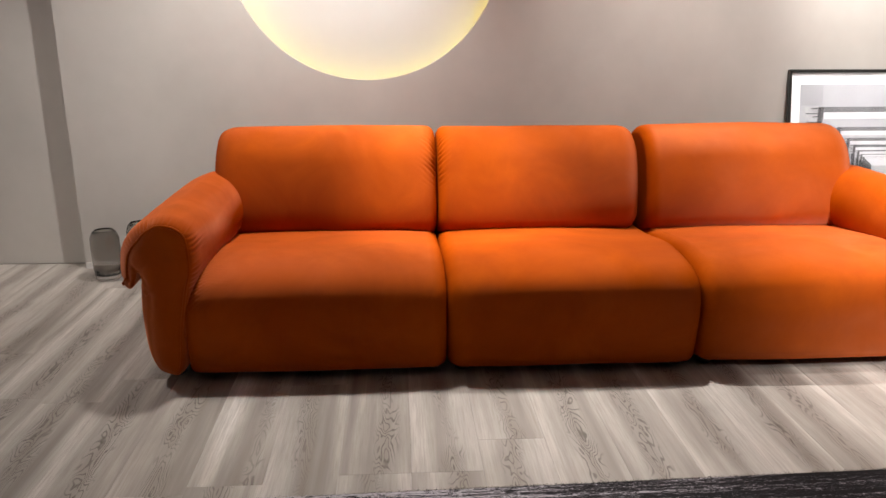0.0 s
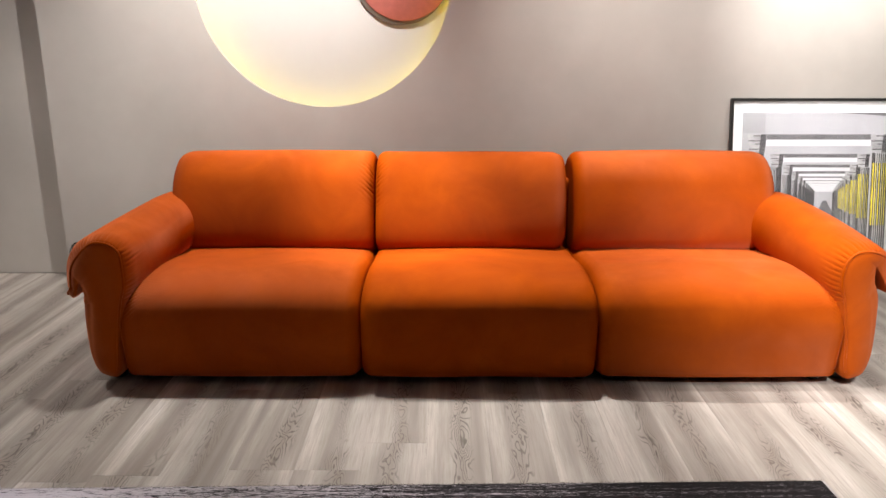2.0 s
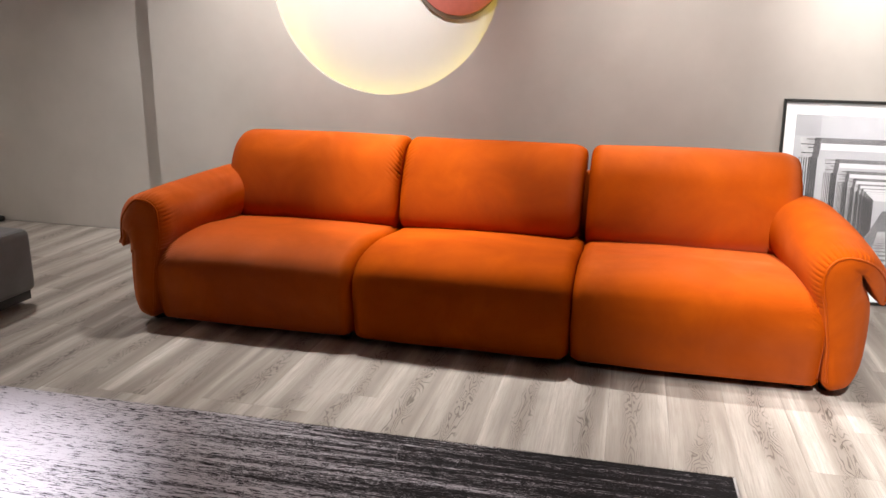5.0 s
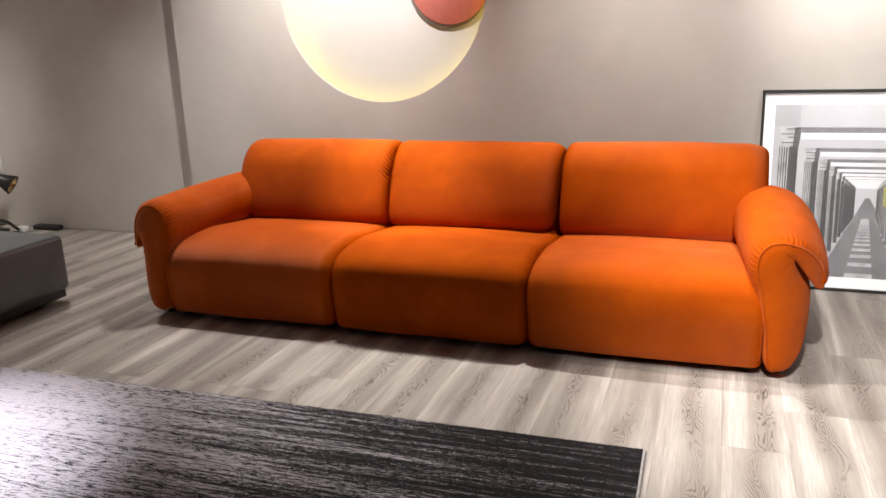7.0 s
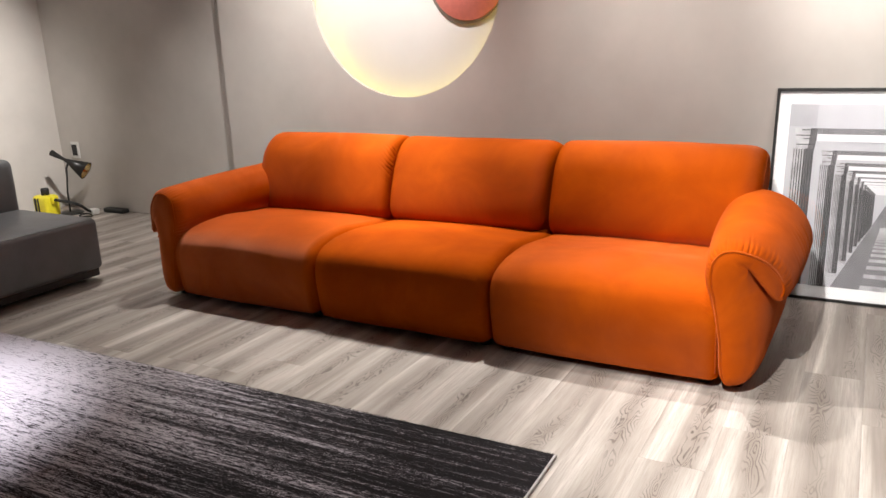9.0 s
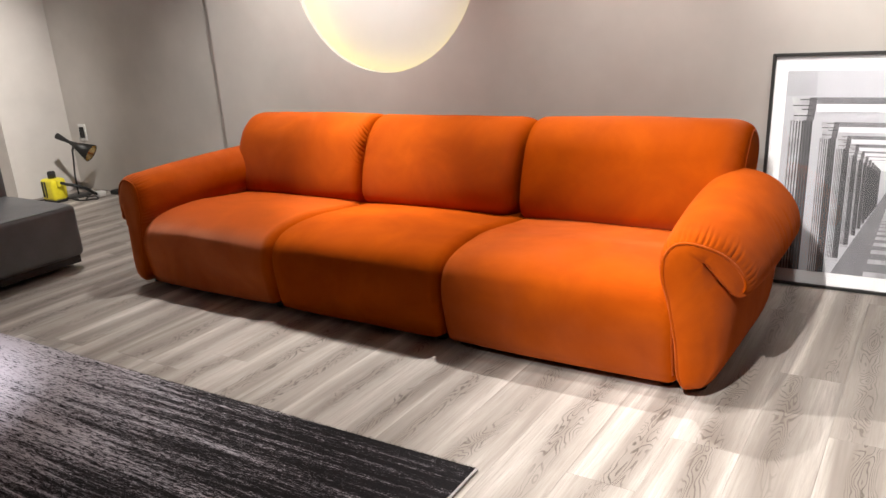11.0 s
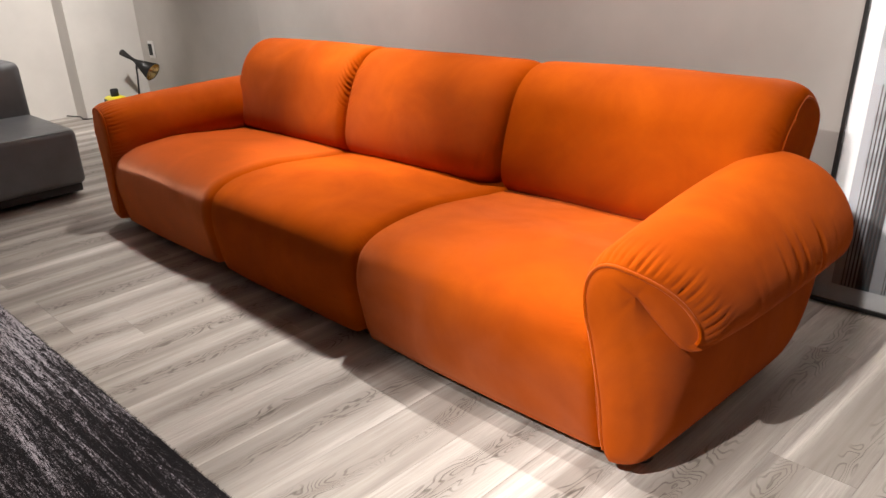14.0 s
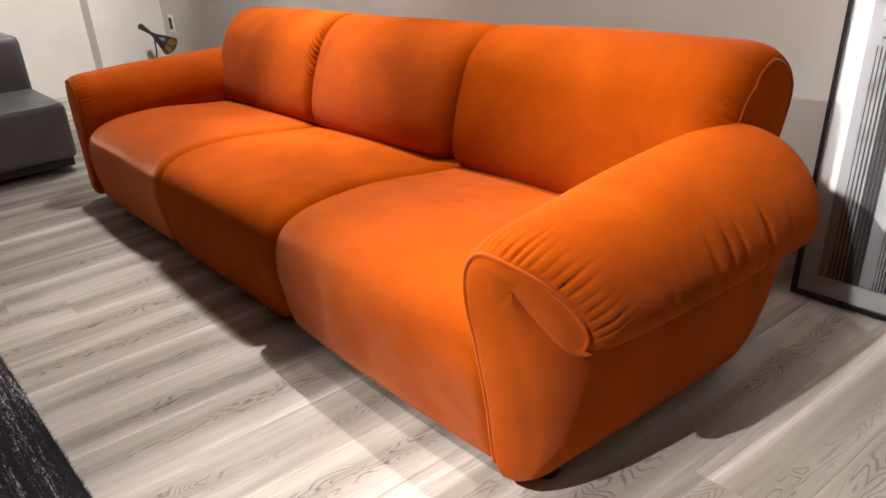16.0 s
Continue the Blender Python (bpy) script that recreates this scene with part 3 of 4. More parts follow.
def arm_mesh(side):
    base = 2.131 if side > 0 else -0.78
    slit_top, slit_low = SLITS[side]
    n = 520
    y0, y1 = 2.68, 3.70
    stations = []
    for k in range(8):
        stations.append(y0 + 0.07 * (1 - math.cos(math.pi / 2 * k / 8)))
    y = y0 + 0.07
    while y < y0 + 0.16:
        stations.append(y)
        y += 0.006
    while y < y1 - 0.16:
        stations.append(y)
        y += 0.0075 if 2.98 < y < 3.5 else 0.024
    ya = stations[-1]
    ends = [(s, 0.0) for s in stations] + [(ya + (y1 - ya) * math.sin(math.pi / 2 * k / 12), 1 - math.cos(math.pi / 2 * k / 12)) for k in range(1, 13)]
    rings = []
    for y, shrink in ends:
        f = max(0, (y - y0) / (3.5 - y0))
        loop = arm_ring(f, side, n)
        nor = inward(loop)
        split = slit_top.lerp(Vector((0.168, 0.50)), swell(f))
        crease = min(range(n // 2, n), key=lambda i: (loop[i] - split).length)
        tip = min(range(n), key=lambda i: (loop[i] - Vector((0.238, 0.386))).length)
        near = max(0.0, 1 - (y - y0) / 0.07)
        round_in = 1 - math.sqrt(max(0, 1 - near * near))
        near2 = max(0.0, 1 - (y - y0) / 0.16)
        round_low = 1 - math.sqrt(max(0, 1 - near2 * near2))
        ring = []
        for i, (p, nn) in enumerate(zip(loop, nor)):
            low = min(1, max(0, (0.43 - p.y) / 0.2))
            outer = min(1, max(0, (p.x - 0.05) / 0.08))
            h = min(1, max(0, (p - slit_top).dot(slit_low - slit_top) / (slit_low - slit_top).length_squared))
            gap = (p - slit_top.lerp(slit_low, h)).length
            slit = min(1, max(0, (gap - 0.008) / 0.035))
            puff = 0.024 * min(1, max(0, (p.x - 0.09) / 0.09)) if side < 0 else 0.0
            if i <= crease and p.x > 0.05:
                low = 0.0
            if tip < i <= crease:
                slit *= 0.2
            if i > crease:
                slit = min(1, (i - crease) * 1.75 / n / 0.085)
                low = 1.0
            q = p + nn * slit * ((0.022 + puff) * round_in * (1 - low) + low * (0.018 * round_in + 0.045 * round_low * outer * min(1, max(0, (p.y - 0.06) / 0.25))))
            if shrink:
                c = Vector((0.08, 0.50)) if p.y > 0.36 else Vector((0.09, max(p.y, 0.07)))
                q = q.lerp(c, shrink * 0.93)
            if p.y > 0.36 and i <= tip:
                s = i / n
                if y < y0 + 0.24:
                    span = min(1, (y - y0) / 0.012) * math.exp(-max(y - y0 - 0.02, 0) / (0.042 + 0.018 * noise.noise(Vector((s * 40, side, 3)))))
                    ph = 2 * math.pi * i * (1.75 / n) / 0.0215 + 3.2 * noise.noise(Vector((s * 30, side * 3, 0)))
                    q = q + nn * ((0.015 if p.x < 0.16 else 0.010) * (0.45 if side < 0 and p.x < 0.1 else 1) * span * (0.3 + 1.2 * max(0, noise.noise(Vector((s * 34, side, 6.2))))) * (0.5 + 0.5 * math.cos(ph)) ** 5)
                if p.x > 0.1 and 2.98 < y < 3.5:
                    ph = 2 * math.pi * (y + 0.10 * (p.y - 0.45) + 0.016 * noise.noise(Vector((y * 9, p.y * 5, side)))) / 0.05
                    amp = max(0, 0.35 + 1.3 * noise.noise(Vector((y * 13, p.y * 2.5, 2.2 + side)))) * math.sin(math.pi * (y - 2.98) / 0.52) ** 0.7
                    amp *= min(1, max(0, (0.57 - p.y) / 0.10)) * min(1, (tip - i) / 30 + 0.25)
                    q = q + nn * (0.018 * amp * (0.5 + 0.5 * math.cos(ph)) ** 4)
            w = noise.noise(Vector((y * 3, p.x * 4 + side, p.y * 4)))
            q = q - nn * 0.003 * w
            yy = y + recede(q.x, side) * max(0, 1 - (y - y0) / 0.3)
            yy -= 0.24 * max(0, 1 - p.y / 0.36) * max(0, (y - 3.15) / (y1 - 3.15))
            ring.append(Vector((base + side * q.x, yy, q.y)))
        rings.append(ring)
    # the front, filled inside its outline with a fine net that swells away from the edge
    front = rings[0]
    edge = [Vector(((p.x - base) * side, p.z)) for p in front]
    net = []
    for a in range(-8, 50):
        for b in range(6, 110):
            u = Vector((a * 0.006, b * 0.006))
            if min((e - u).length for e in edge[::2]) > 0.0045:
                net.append(u)
    co, _, tris, _, _, _ = delaunay_2d_cdt(edge + net, [(i, (i + 1) % n) for i in range(n)], [], 1, 1e-6)
    bm = loft(rings, False, True)
    bm.verts.ensure_lookup_table()
    vs = []
    for k, u in enumerate(co):
        if k < n:
            vs.append(bm.verts[k])
            continue
        j = min(range(0, n, 2), key=lambda i: (edge[i] - u).length)
        d = (edge[j] - u).length
        lean = y0 + recede(u.x, side)
        w = min(1, d / 0.02)
        y = front[j].y * (1 - w) + lean * w - 0.014 * (1 - math.exp(-d / 0.014)) + w * 0.003 * noise.noise(Vector((u.x * 13, u.y * 11, side))) + fold(u, side)
        vs.append(bm.verts.new((base + side * u.x, y, u.y)))
    for f in tris:
        if len(set(f)) == 3:
            bm.faces.new([vs[i] for i in f])
    return bm, base, front


for side in (1, -1):
    bm, base, front = arm_mesh(side)
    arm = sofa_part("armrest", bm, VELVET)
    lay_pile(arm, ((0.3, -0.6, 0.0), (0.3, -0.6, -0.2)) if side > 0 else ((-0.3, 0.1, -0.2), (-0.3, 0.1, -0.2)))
    n = len(front)
    lo = min(range(n), key=lambda i: (Vector(((front[i].x - base) * side, front[i].z)) - Vector((0.042, 0.075))).length)
    hi = min(range(n), key=lambda i: (Vector(((front[i].x - base) * side, front[i].z)) - Vector((0.220, 0.398))).length)
    pipe = [front[i] + Vector((0, -0.002, 0)) for i in range(lo, hi + 1)]
    sofa_part("piping", tube(pipe, 0.0052, 8), VELVET, arm, "orange velvet piping")

for a, b in SEATS:
    sofa_part("base", boxed((a + 0.03, 2.765, 0.012), (b - 0.03, 3.66, 0.055), 0.004), BLACK, None, "black base board")
    for x in (a + 0.06, b - 0.06):
        for y in (2.79, 3.62):
            sofa_part("foot", lathe([(0, 0), (0.027, 0), (0.03, 0.006), (0.034, 0.05), (0, 0.05)], 20, (x, y, 0)), BLACK, None, "short round black foot")
for x, y in ((2.205, 2.80), (-0.865, 2.80), (2.16, 3.3), (-0.823, 3.3)):
    sofa_part("foot", lathe([(0, 0), (0.030, 0), (0.034, 0.006), (0.038, 0.06), (0, 0.06)], 20, (x, y, 0)), BLACK, None, "short round black foot")

# ---- rug ----
rug = empty("rug", (0.0, 1.93, 0), "black and silver streaked woven rug on the floor", "rug")
rug.rotation_euler = (0, 0, radians(1.3))
RX0, RX1, RD = -2.6, 1.75, 2.9
b = boxed((RX0, -RD, 0.0005), (RX1, 0, 0.011), 0.004)
part("woven_field", b, RUG, rug)
part("binding", boxed((RX1 - 0.002, -RD, 0.001), (RX1 + 0.009, 0.002, 0.009), 0.003), EDGING, rug, "grey bound edge")
b = bmesh.new()
for k in range(5200):
    x = random.uniform(RX0, RX1)
    h = random.uniform(0.006, 0.013)
    y, out = random.uniform(-0.006, 0.0), random.uniform(0.003, 0.011)
    w = random.uniform(0.0006, 0.0014)
    lean = random.uniform(-0.006, 0.006)
    b.faces.new([b.verts.new(p) for p in ((x - w, y, 0.004), (x + w, y, 0.004), (x + lean, y + out, h))])
tagged(part("fringe", b, RUG, rug, "frayed pile edge"), kind="stuff")

# ---- grey leather sofa ----
gs = empty("leather_sofa", (-2.1, 1.8, 0), "dark grey leather sofa with a low seat and upright back", "sofa")


def gs_part(name, bm, material, label=""):
    bmesh.ops.translate(bm, verts=bm.verts[:], vec=-Vector((-2.1, 1.8, 0)))
    return part(name, bm, material, gs, label)


gs_part("seat", boxed((-2.75, 0.9, 0.075), (-1.575, 2.80, 0.40), 0.035, 4), LEATHER)
gs_part("backrest", boxed((-2.95, 0.9, 0.30), (-2.33, 2.80, 0.735), 0.05, 4), LEATHER, "upright leather backrest")
gs_part("base", boxed((-2.72, 0.95, 0.03), (-1.60, 2.775, 0.08), 0.004), BLACK, "black base plinth")
gs_part("piping", tube([(-2.32, 2.786, 0.392), (-1.615, 2.786, 0.392), (-1.588, 2.765, 0.392), (-1.588, 0.95, 0.392)], 0.004), LEATHER, "raised seam")
for x in (-2.6, -1.78):
    for y in (1.05, 2.68):
        gs_part("foot", lathe([(0, 0), (0.03, 0), (0.03, 0.04), (0, 0.04)], 16, (x, y, 0)), BLACK)

# ---- framed print ----
FW, FH = 1.10, 1.087
pic = new("framed_print")
tagged(pic, "large black-framed photograph of a colonnade leaning on the wall", "picture")
tilt = math.degrees(math.asin(0.185 / FH))
pic.matrix_world = pose(2.146, 4.004, 0.002, -tilt, 0, 0)


def flat(name, quad, y, material, label="", parent=None):
    b = bmesh.new()
    b.faces.new([b.verts.new((u, y, v)) for u, v in quad])
    return part(name, b, material, parent or pic, label, smooth=False)


def slab(name, u0, v0, u1, v1, y0, y1, material, label="", bevel=0.0):
    return part(name, boxed((u0, y0, v0), (u1, y1, v1), bevel), material, pic, label, smooth=False)


slab("frame_side", 0, 0, 0.014, FH, -0.012, 0.016, BLACK, "thin black frame", 0.001)
slab("frame_side", FW - 0.014, 0, FW, FH, -0.012, 0.016, BLACK, "thin black frame", 0.001)
slab("frame_rail", 0.014, 0, FW - 0.014, 0.014, -0.012, 0.016, BLACK, "thin black frame", 0.001)
slab("frame_rail", 0.014, FH - 0.014, FW - 0.014, FH, -0.012, 0.016, BLACK, "thin black frame", 0.001)
MAT = make_speckled("white_mat_board", (0.66, 0.66, 0.67), 0.7, 0.02)
PLIGHT = make_speckled("print_pale_grey", (0.33, 0.33, 0.355), 0.6, 0.05, 5)
PWHITE = make_speckled("print_white", (0.50, 0.50, 0.53), 0.6, 0.06, 6)
PMID = make_speckled("print_mid_grey", (0.12, 0.117, 0.127), 0.6, 0.25, 9)
PDARK = make_speckled("print_dark_grey", (0.022, 0.021, 0.024), 0.6, 0.3, 12)
PSHADE = make_speckled("print_shadow_grey", (0.065, 0.063, 0.068), 0.6, 0.3, 14)
PSTONE = make_speckled("print_stone_grey", (0.30, 0.297, 0.312), 0.6, 0.3, 14)
PARCH = make_speckled("print_soft_grey", (0.29, 0.29, 0.31), 0.6, 0.1, 5)
PYEL = make_speckled("print_yellow", (0.62, 0.52, 0.03), 0.6, 0.25, 10)
slab("mat_board", 0.014, 0.014, FW - 0.014, FH - 0.014, 0.004, 0.012, MAT, "white mat board")
PU0, PU1, PV0, PV1 = 0.07, FW - 0.07, 0.075, FH - 0.08
flat("print", [(PU0, PV0), (PU1, PV0), (PU1, PV1), (PU0, PV1)], 0.0030, PLIGHT, "black and white photograph")
VU, VV = 0.554, 0.508                # vanishing point of the photograph


def clip_quads(us0, us1, v0, v1):
    a, b_ = max(PU0, min(us0, us1)), min(PU1, max(us0, us1))
    c, e = max(PV0, min(v0, v1)), min(PV1, max(v0, v1))
    return (a, c, b_, e) if b_ - a > 1e-4 and e - c > 1e-4 else None


def patch(b, u0, u1, v0, v1, y):
    q = clip_quads(u0, u1, v0, v1)
    if q:
        a, c, e, f = q
        b.faces.new([b.verts.new(p) for p in ((a, y, c), (e, y, c), (e, y, f), (a, y, f))])


def quad(b, pts, y):
    b.faces.new([b.verts.new((min(PU1, max(PU0, u)), y, min(PV1, max(PV0, v)))) for u, v in pts])


ground = bmesh.new()
quad(ground, ((0.334, PV0), (0.80, PV0), (VU + 0.01, VV), (VU - 0.01, VV)), 0.0027)
part("printed_floor", ground, PMID, pic, smooth=False)
steps = bmesh.new()
for k in range(17):
    f = 1 / (1 + 0.17 * k)
    v, v2 = VV - (VV - PV0) * f, VV - (VV - PV0) * f * 0.945
    quad(steps, ((VU - 0.088 * f, v), (VU + 0.052 * f, v), (VU + 0.052 * f * 0.945, v2), (VU - 0.088 * f * 0.945, v2)), 0.0024)
part("printed_stair", steps, PSTONE, pic, smooth=False)
b = bmesh.new()
patch(b, PU0, 0.20, 0.893, PV1, 0.0026)
part("printed_architrave", b, PARCH, pic, smooth=False)
b = bmesh.new()
quad(b, ((0.62, PV1), (PU1, PV1), (PU1, PV1 - 0.03), (0.80, PV1 - 0.012)), 0.0026)
part("printed_lintel", b, PMID, pic, smooth=False)
for k in range(12, -1, -1):
    y = 0.0022 - 0.0001 * (12 - k)
    off = 0.346 / (1 + 0.415 * k)
    top = VV + 1.09 * off
    b = bmesh.new()
    patch(b, VU - off, VU + 0.71 * off, top - 0.19 * off, top - 0.087 * off, y)
    part("printed_soffit", b, PWHITE, pic, smooth=False)
    b = bmesh.new()
    patch(b, VU - off, VU + 0.71 * off, top - 0.087 * off, top, y - 0.00001)
    part("printed_beam", b, PMID, pic, smooth=False)
    for s in (-1, 1):
        size = off if s < 0 else 0.95 * off
        inner = VU - off if s < 0 else VU + 0.71 * off
        w, cap = 0.285 * size, 0.31 * size
        x = inner + s * (0.035 * size + w / 2)
        mid = inner + s * cap / 2
        bot, neck = VV - 1.98 * off, top - 0.30 * off
        b = bmesh.new()
        patch(b, x - w / 2, x + w / 2, bot, neck, y - 0.00002)
        if neck < PV1:
            quad(b, ((mid - cap * 0.42, neck), (mid + cap * 0.42, neck), (mid + cap * 0.40, neck + 0.12 * off), (mid - cap * 0.40, neck + 0.12 * off)), y - 0.00003)
            quad(b, ((mid - cap * 0.42, neck + 0.12 * off), (mid + cap * 0.42, neck + 0.12 * off), (mid + cap / 2, top - 0.05 * off), (mid - cap / 2, top - 0.05 * off)), y - 0.00003)
            quad(b, ((mid - cap / 2, top - 0.05 * off), (mid + cap / 2, top - 0.05 * off), (mid + cap / 2, top), (mid - cap / 2, top)), y - 0.00003)
        patch(b, x - w * 0.56, x + w * 0.56, bot, bot + 0.03 * off, y - 0.00003)
        patch(b, x - w * 0.52, x + w * 0.52, bot + 0.04 * off, bot + 0.075 * off, y - 0.00003)
        if not b.verts:
            b.free()
            continue
        col = part("printed_column", b, PSTONE, pic, "fluted stone column in the photograph", smooth=False)
        b = bmesh.new()
        lit = 0.4 if s < 0 else -0.5
        patch(b, x + w * (0.5 - lit) if s < 0 else x - w * 0.5, x + w * 0.5 if s < 0 else x - w * 0.3, bot + 0.08 * off, neck, y - 0.000035)
        quad(b, ((mid + cap * 0.12, neck), (mid + cap * 0.42, neck), (mid + cap / 2, top), (mid + cap * 0.2, top)), y - 0.000045)
        part("shaded_side", b, PSHADE, col, smooth=False)
        if s > 0 and k < 7:
            b = bmesh.new()
            for q in range(5):
                ux = x - w / 2 + w * (q + 0.5) / 5
                patch(b, ux - w * 0.06, ux + w * 0.06, VV - 0.4 * off, VV + 0.62 * off, y - 0.00004)
            part("yellow_tint", b, PYEL, col, "yellow tinted part of the column", smooth=False)
        b = bmesh.new()
        for q in range(8):
            ux = x - w / 2 + w * (q + 0.55) / 8
            dk = w / 8 * (0.26 + 0.5 * q / 7)
            patch(b, ux - dk / 2, ux + dk / 2, bot + 0.08 * off, neck - 0.004, y - 0.00005)
        for h, a0, a1 in ((0.02, -0.2, 0.5), (0.10, -0.45, 0.3), (0.15, -0.1, 0.48), (0.235, -0.4, 0.42)):
            patch(b, mid + cap * a0, mid + cap * a1, top - (h + 0.014) * off, top - h * off, y - 0.00005)
        if b.verts:
            part("fluting", b, PDARK, col, smooth=False)
        else:
            b.free()
GLASS = mat("clear_glass", (1, 1, 1), 0.02, Transmission_Weight=1.0, IOR=1.45)
pane = slab("glass_pane", 0.0145, 0.0145, FW - 0.0145, FH - 0.0145, -0.006, -0.004, GLASS, "clear glass pane")
pane.visible_shadow = False
SMOKE = mat("smoked_glass", (0.62, 0.60, 0.58), 0.04, Transmission_Weight=1.0, IOR=1.4)

# ---- glass vases ----
for (x, y, r, h) in ((-1.55, 4.0, 0.075, 0.27), (-1.385, 4.06, 0.07, 0.295)):
    v = lathe([(0, 0.0), (r * 0.72, 0.0), (r * 0.86, 0.012), (r * 0.96, h * 0.3), (r, h * 0.62), (r * 0.97, h * 0.85), (r * 0.8, h * 0.96), (r * 0.62, h), (r * 0.58, h * 0.99), (r * 0.74, h * 0.94), (r * 0.92, h * 0.84), (r * 0.955, h * 0.62), (r * 0.915, h * 0.3), (r * 0.8, 0.03), (0, 0.026)], 40, (0, 0, 0.001))
    ob = thing("vase", v, SMOKE, "smoked grey glass vase standing on the floor", "vase", "", "vases by the wall")
    ob.location = (x, y, 0)

# ---- corner: lamp, cleaner, socket, cords ----
lamp = empty("desk_lamp", (-3.66, 4.06, 0), "black desk lamp with a brass-lined cone shade on the floor", "lamp")
part("base", lathe([(0, 0), (0.11, 0), (0.115, 0.006), (0.11, 0.014), (0.02, 0.02), (0, 0.02)], 32), BLACK, lamp)
part("stem", tube([(0.0, 0, 0.015), (0.005, 0, 0.2), (0.02, 0.01, 0.34), (0.03, 0.01, 0.415)], 0.008), BLACK, lamp)
part("joint", tube([(0.03, 0.01, 0.41), (0.085, 0.0, 0.47)], 0.01), BLACK, lamp, "black swivel joint")
aim = Vector((0.72, 0.40, -0.5)).normalized()
turn = aim.to_track_quat("Z", "Y").to_matrix()
c = lathe([(0, -0.165), (0.022, -0.165), (0.028, -0.157), (0.013, -0.04), (0.022, 0.0), (0.082, 0.170), (0.079, 0.170), (0.02, 0.002), (0, 0.0)], 36)
bmesh.ops.rotate(c, verts=c.verts[:], cent=(0, 0, 0), matrix=turn)
bmesh.ops.translate(c, verts=c.verts[:], vec=(0.085, 0.0, 0.475))
shade = part("shade", c, BLACK, lamp, "black cone shade")
c = lathe([(0.077, 0.166), (0.02, 0.006), (0, 0.005)], 36)
bmesh.ops.rotate(c, verts=c.verts[:], cent=(0, 0, 0), matrix=turn)
bmesh.ops.translate(c, verts=c.verts[:], vec=(0.085, 0.0, 0.475))
part("lining", c, BRASS, shade, "polished brass lining")
c = lathe([(0, 0.03), (0.016, 0.035), (0.026, 0.06), (0.022, 0.085), (0, 0.095)], 24)
bmesh.ops.rotate(c, verts=c.verts[:], cent=(0, 0, 0), matrix=turn)
bmesh.ops.translate(c, verts=c.verts[:], vec=(0.085, 0.0, 0.475))
part("bulb", c, WHITE, shade, "white bulb")

cl = empty("steam_cleaner", (-3.66, 3.85, 0), "yellow and black steam cleaner standing on the floor", "cleaner")
part("body", boxed((-0.1, -0.07, 0.02), (0.09, 0.07, 0.21), 0.03, 4), YELLOW, cl)
part("spout", boxed((0.07, -0.025, 0.14), (0.125, 0.025, 0.20), 0.012, 3), YELLOW, cl)
part("cap", lathe([(0, 0.205), (0.032, 0.205), (0.034, 0.26), (0.028, 0.27), (0, 0.27)], 24), RUBBER, cl, "black screw cap")
part("side_panel", boxed((-0.065, -0.076, 0.05), (-0.04, -0.066, 0.19), 0.004), RUBBER, cl, "black trim strip")
part("side_panel", boxed((-0.02, -0.076, 0.05), (-0.005, -0.066, 0.19), 0.003), RUBBER, cl, "black trim strip")
part("foot", boxed((-0.09, -0.06, 0.0), (0.08, 0.06, 0.022), 0.004), RUBBER, cl)
part("hose", tube(smooth_loop([(0.12, 0, 0.175), (0.2, 0.01, 0.165), (0.28, 0.02, 0.16), (0.30, 0.10, 0.12), (0.26, 0.2, 0.05), (0.24, 0.26, 0.02)], 30, False), 0.013), RUBBER, cl, "black hose")
part("handle", tube(smooth_loop([(-0.10, 0, 0.2), (-0.135, 0, 0.15), (-0.14, 0, 0.07), (-0.1, 0, 0.03)], 16, False), 0.009), RUBBER, cl, "black carrying handle")

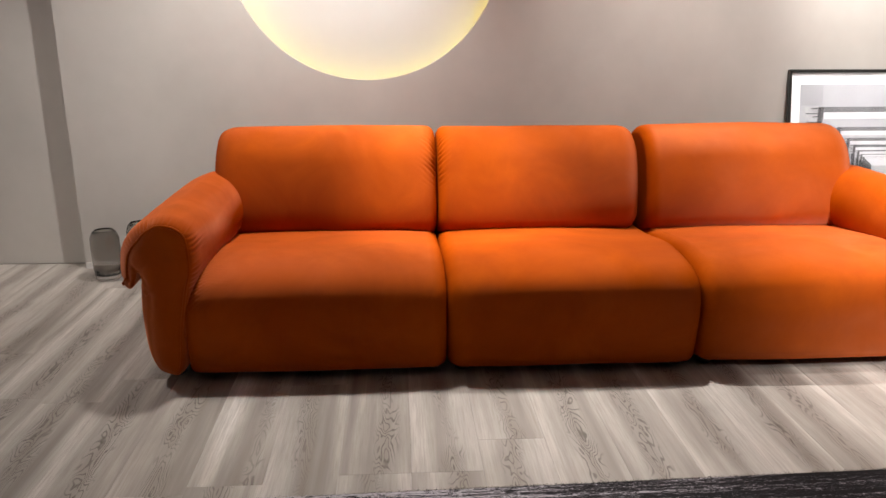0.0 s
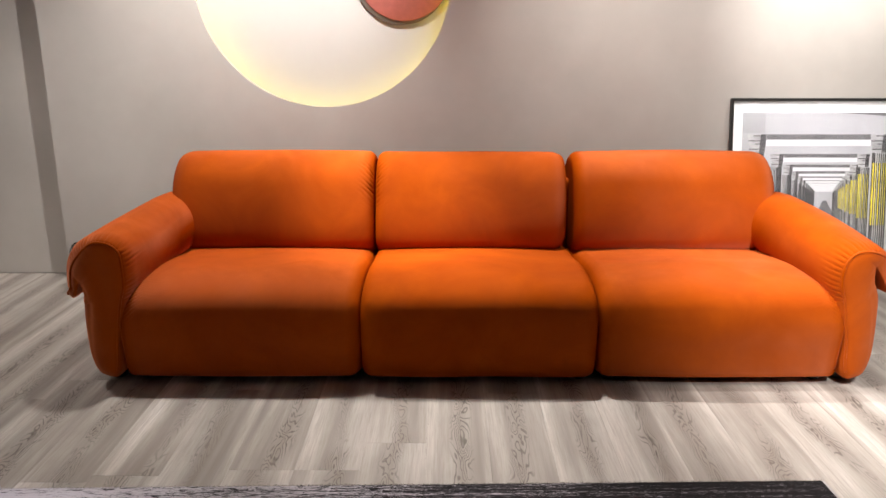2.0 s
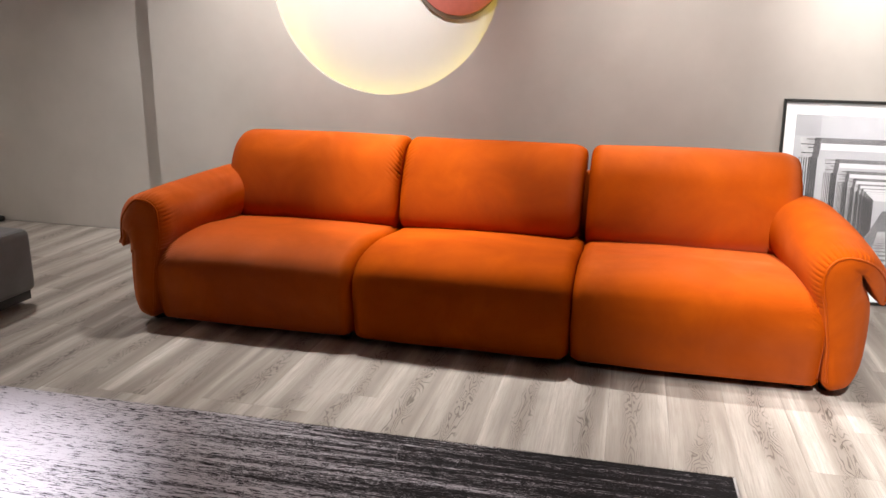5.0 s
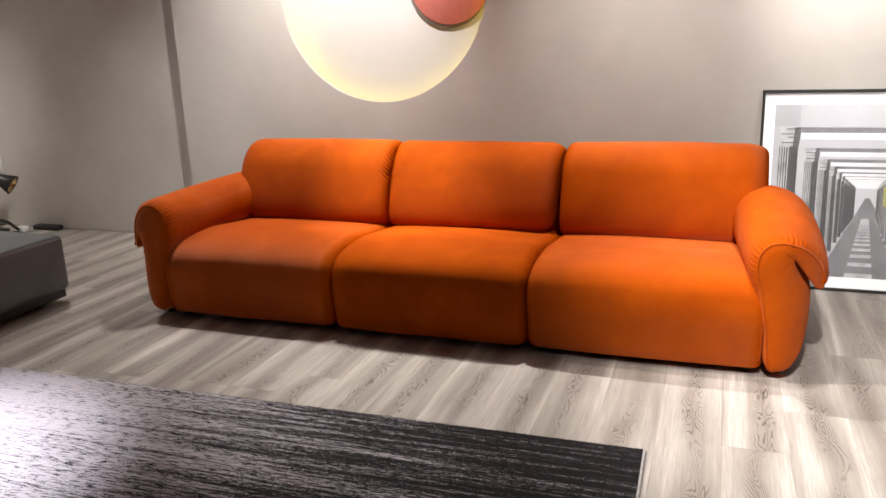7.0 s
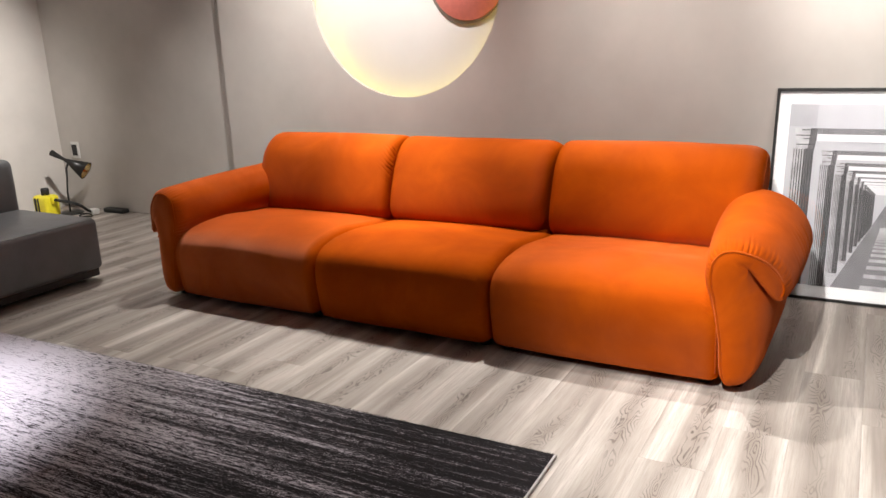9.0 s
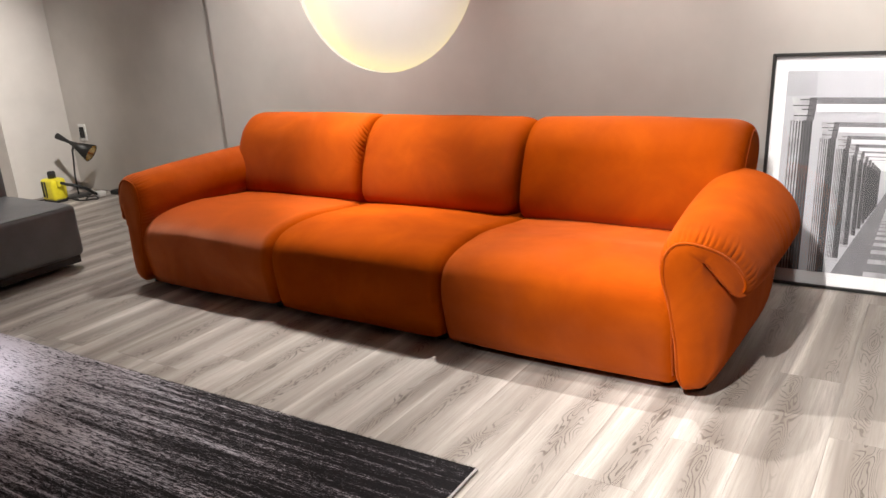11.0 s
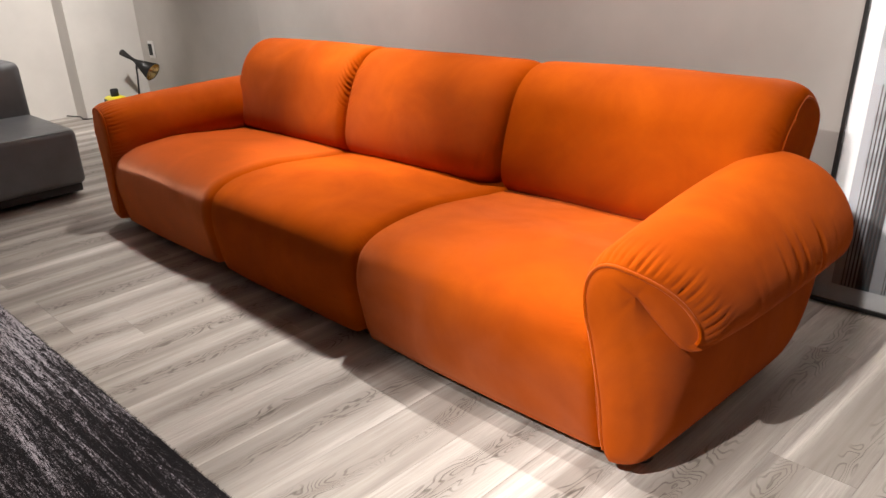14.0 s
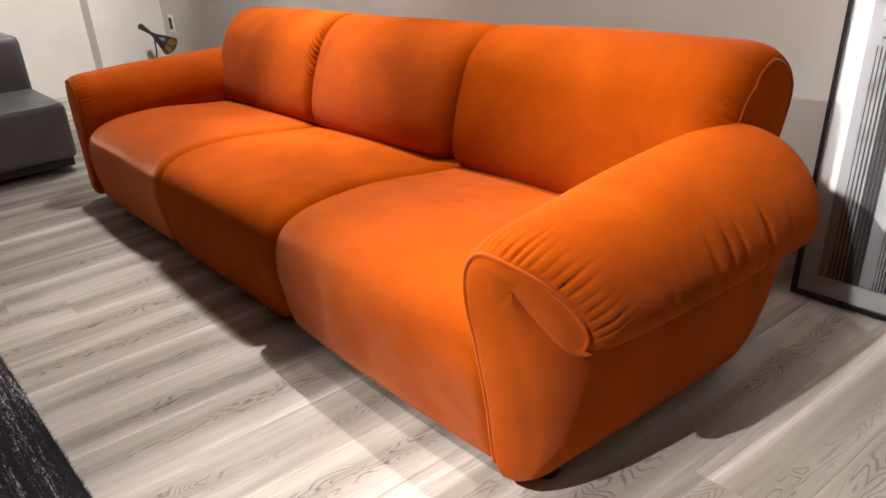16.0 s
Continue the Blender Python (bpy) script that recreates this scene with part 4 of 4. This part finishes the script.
so = empty("wall_socket", (-3.79, RY - 0.013, 0.535), "white wall socket plate with a dark insert", "socket")
part("plate", boxed((-0.055, -0.009, -0.075), (0.055, 0, 0.075), 0.003), WHITE, so)
part("insert", boxed((-0.042, -0.012, -0.05), (0.028, -0.008, 0.05), 0.002), RUBBER, so, "dark insert")
thing("cord", tube(smooth_loop([(-3.74, 3.92, 0.008), (-3.86, 3.80, 0.007), (-3.98, 3.66, 0.007), (-4.1, 3.68, 0.007), (-4.22, 3.6, 0.02)], 40, False), 0.005), RUBBER, "thin power cord lying along the skirting", "cord")
loops = [(-3.62 + 0.16 * math.cos(0.55 * k) + 0.012 * k, 4.0 + 0.07 * math.sin(0.55 * k), 0.006 + 0.004 * (k % 3)) for k in range(20)]
thing("cable", tube(smooth_loop(loops, 160, False), 0.006), RUBBER, "loosely coiled black cable lying on the floor", "cable")
thing("nozzle", boxed((-3.40, 4.2, 0.0), (-3.14, 4.28, 0.04), 0.014, 3), RUBBER, "black cleaner nozzle lying on the floor", "nozzle")
thing("plug", boxed((-3.45, 4.08, 0.0), (-3.37, 4.15, 0.05), 0.01, 3), WHITE, "white plug lying on the floor", "plug")

# ---- floor planks ----
PWID, PLEN, PX = 0.2195, 1.24, 0.246
pb = bmesh.new()
box(pb, (-PWID / 2 + 0.0002, -PLEN / 2 + 0.0003, -0.006), (PWID / 2 - 0.0002, PLEN / 2 - 0.0003, 0), 0.0004, 1)
pm = mesh_of(pb, "plank", PLANK, False)
NORTH, SOUTH = RY - 0.02, -3.8
rest = bmesh.new()


def plank_at(x, y0, y1):
    """A plank of its own where the walk passes, joined to the rest farther off."""
    if y1 < SOUTH or y0 > NORTH:
        return
    a, b = max(y0, SOUTH), min(y1, NORTH)
    if y1 < -1.1 or x > 4.2 or b - a < 0.05:
        box(rest, (x - PWID / 2 + 0.0002, a + 0.0003, -0.006), (x + PWID / 2 - 0.0002, b - 0.0003, 0))
        return
    data = pm
    if b - a < PLEN - 0.001:
        data = mesh_of(boxed((-PWID / 2 + 0.0002, a - (y0 + y1) / 2 + 0.0003, -0.006), (PWID / 2 - 0.0002, b - (y0 + y1) / 2 - 0.0003, 0), 0.0004, 1), "plank", PLANK, False)
    ob = new("plank", data)
    ob.location = (x, (y0 + y1) / 2, 0)
    ob.parent = floor_ob


for k in range(-21, 26):
    x = PX + (k + 0.5) * PWID
    if k == 8:
        first = 2.09
    elif k == -2 or k == -1:
        first = 2.04
    elif k == 5:
        first = 2.55
    else:
        first = random.uniform(1.3, 2.54)
    for j in range(-6, 4):
        plank_at(x, first + j * PLEN, first + (j + 1) * PLEN)
tagged(part("planks", rest, PLANK, floor_ob, smooth=False), kind="stuff")
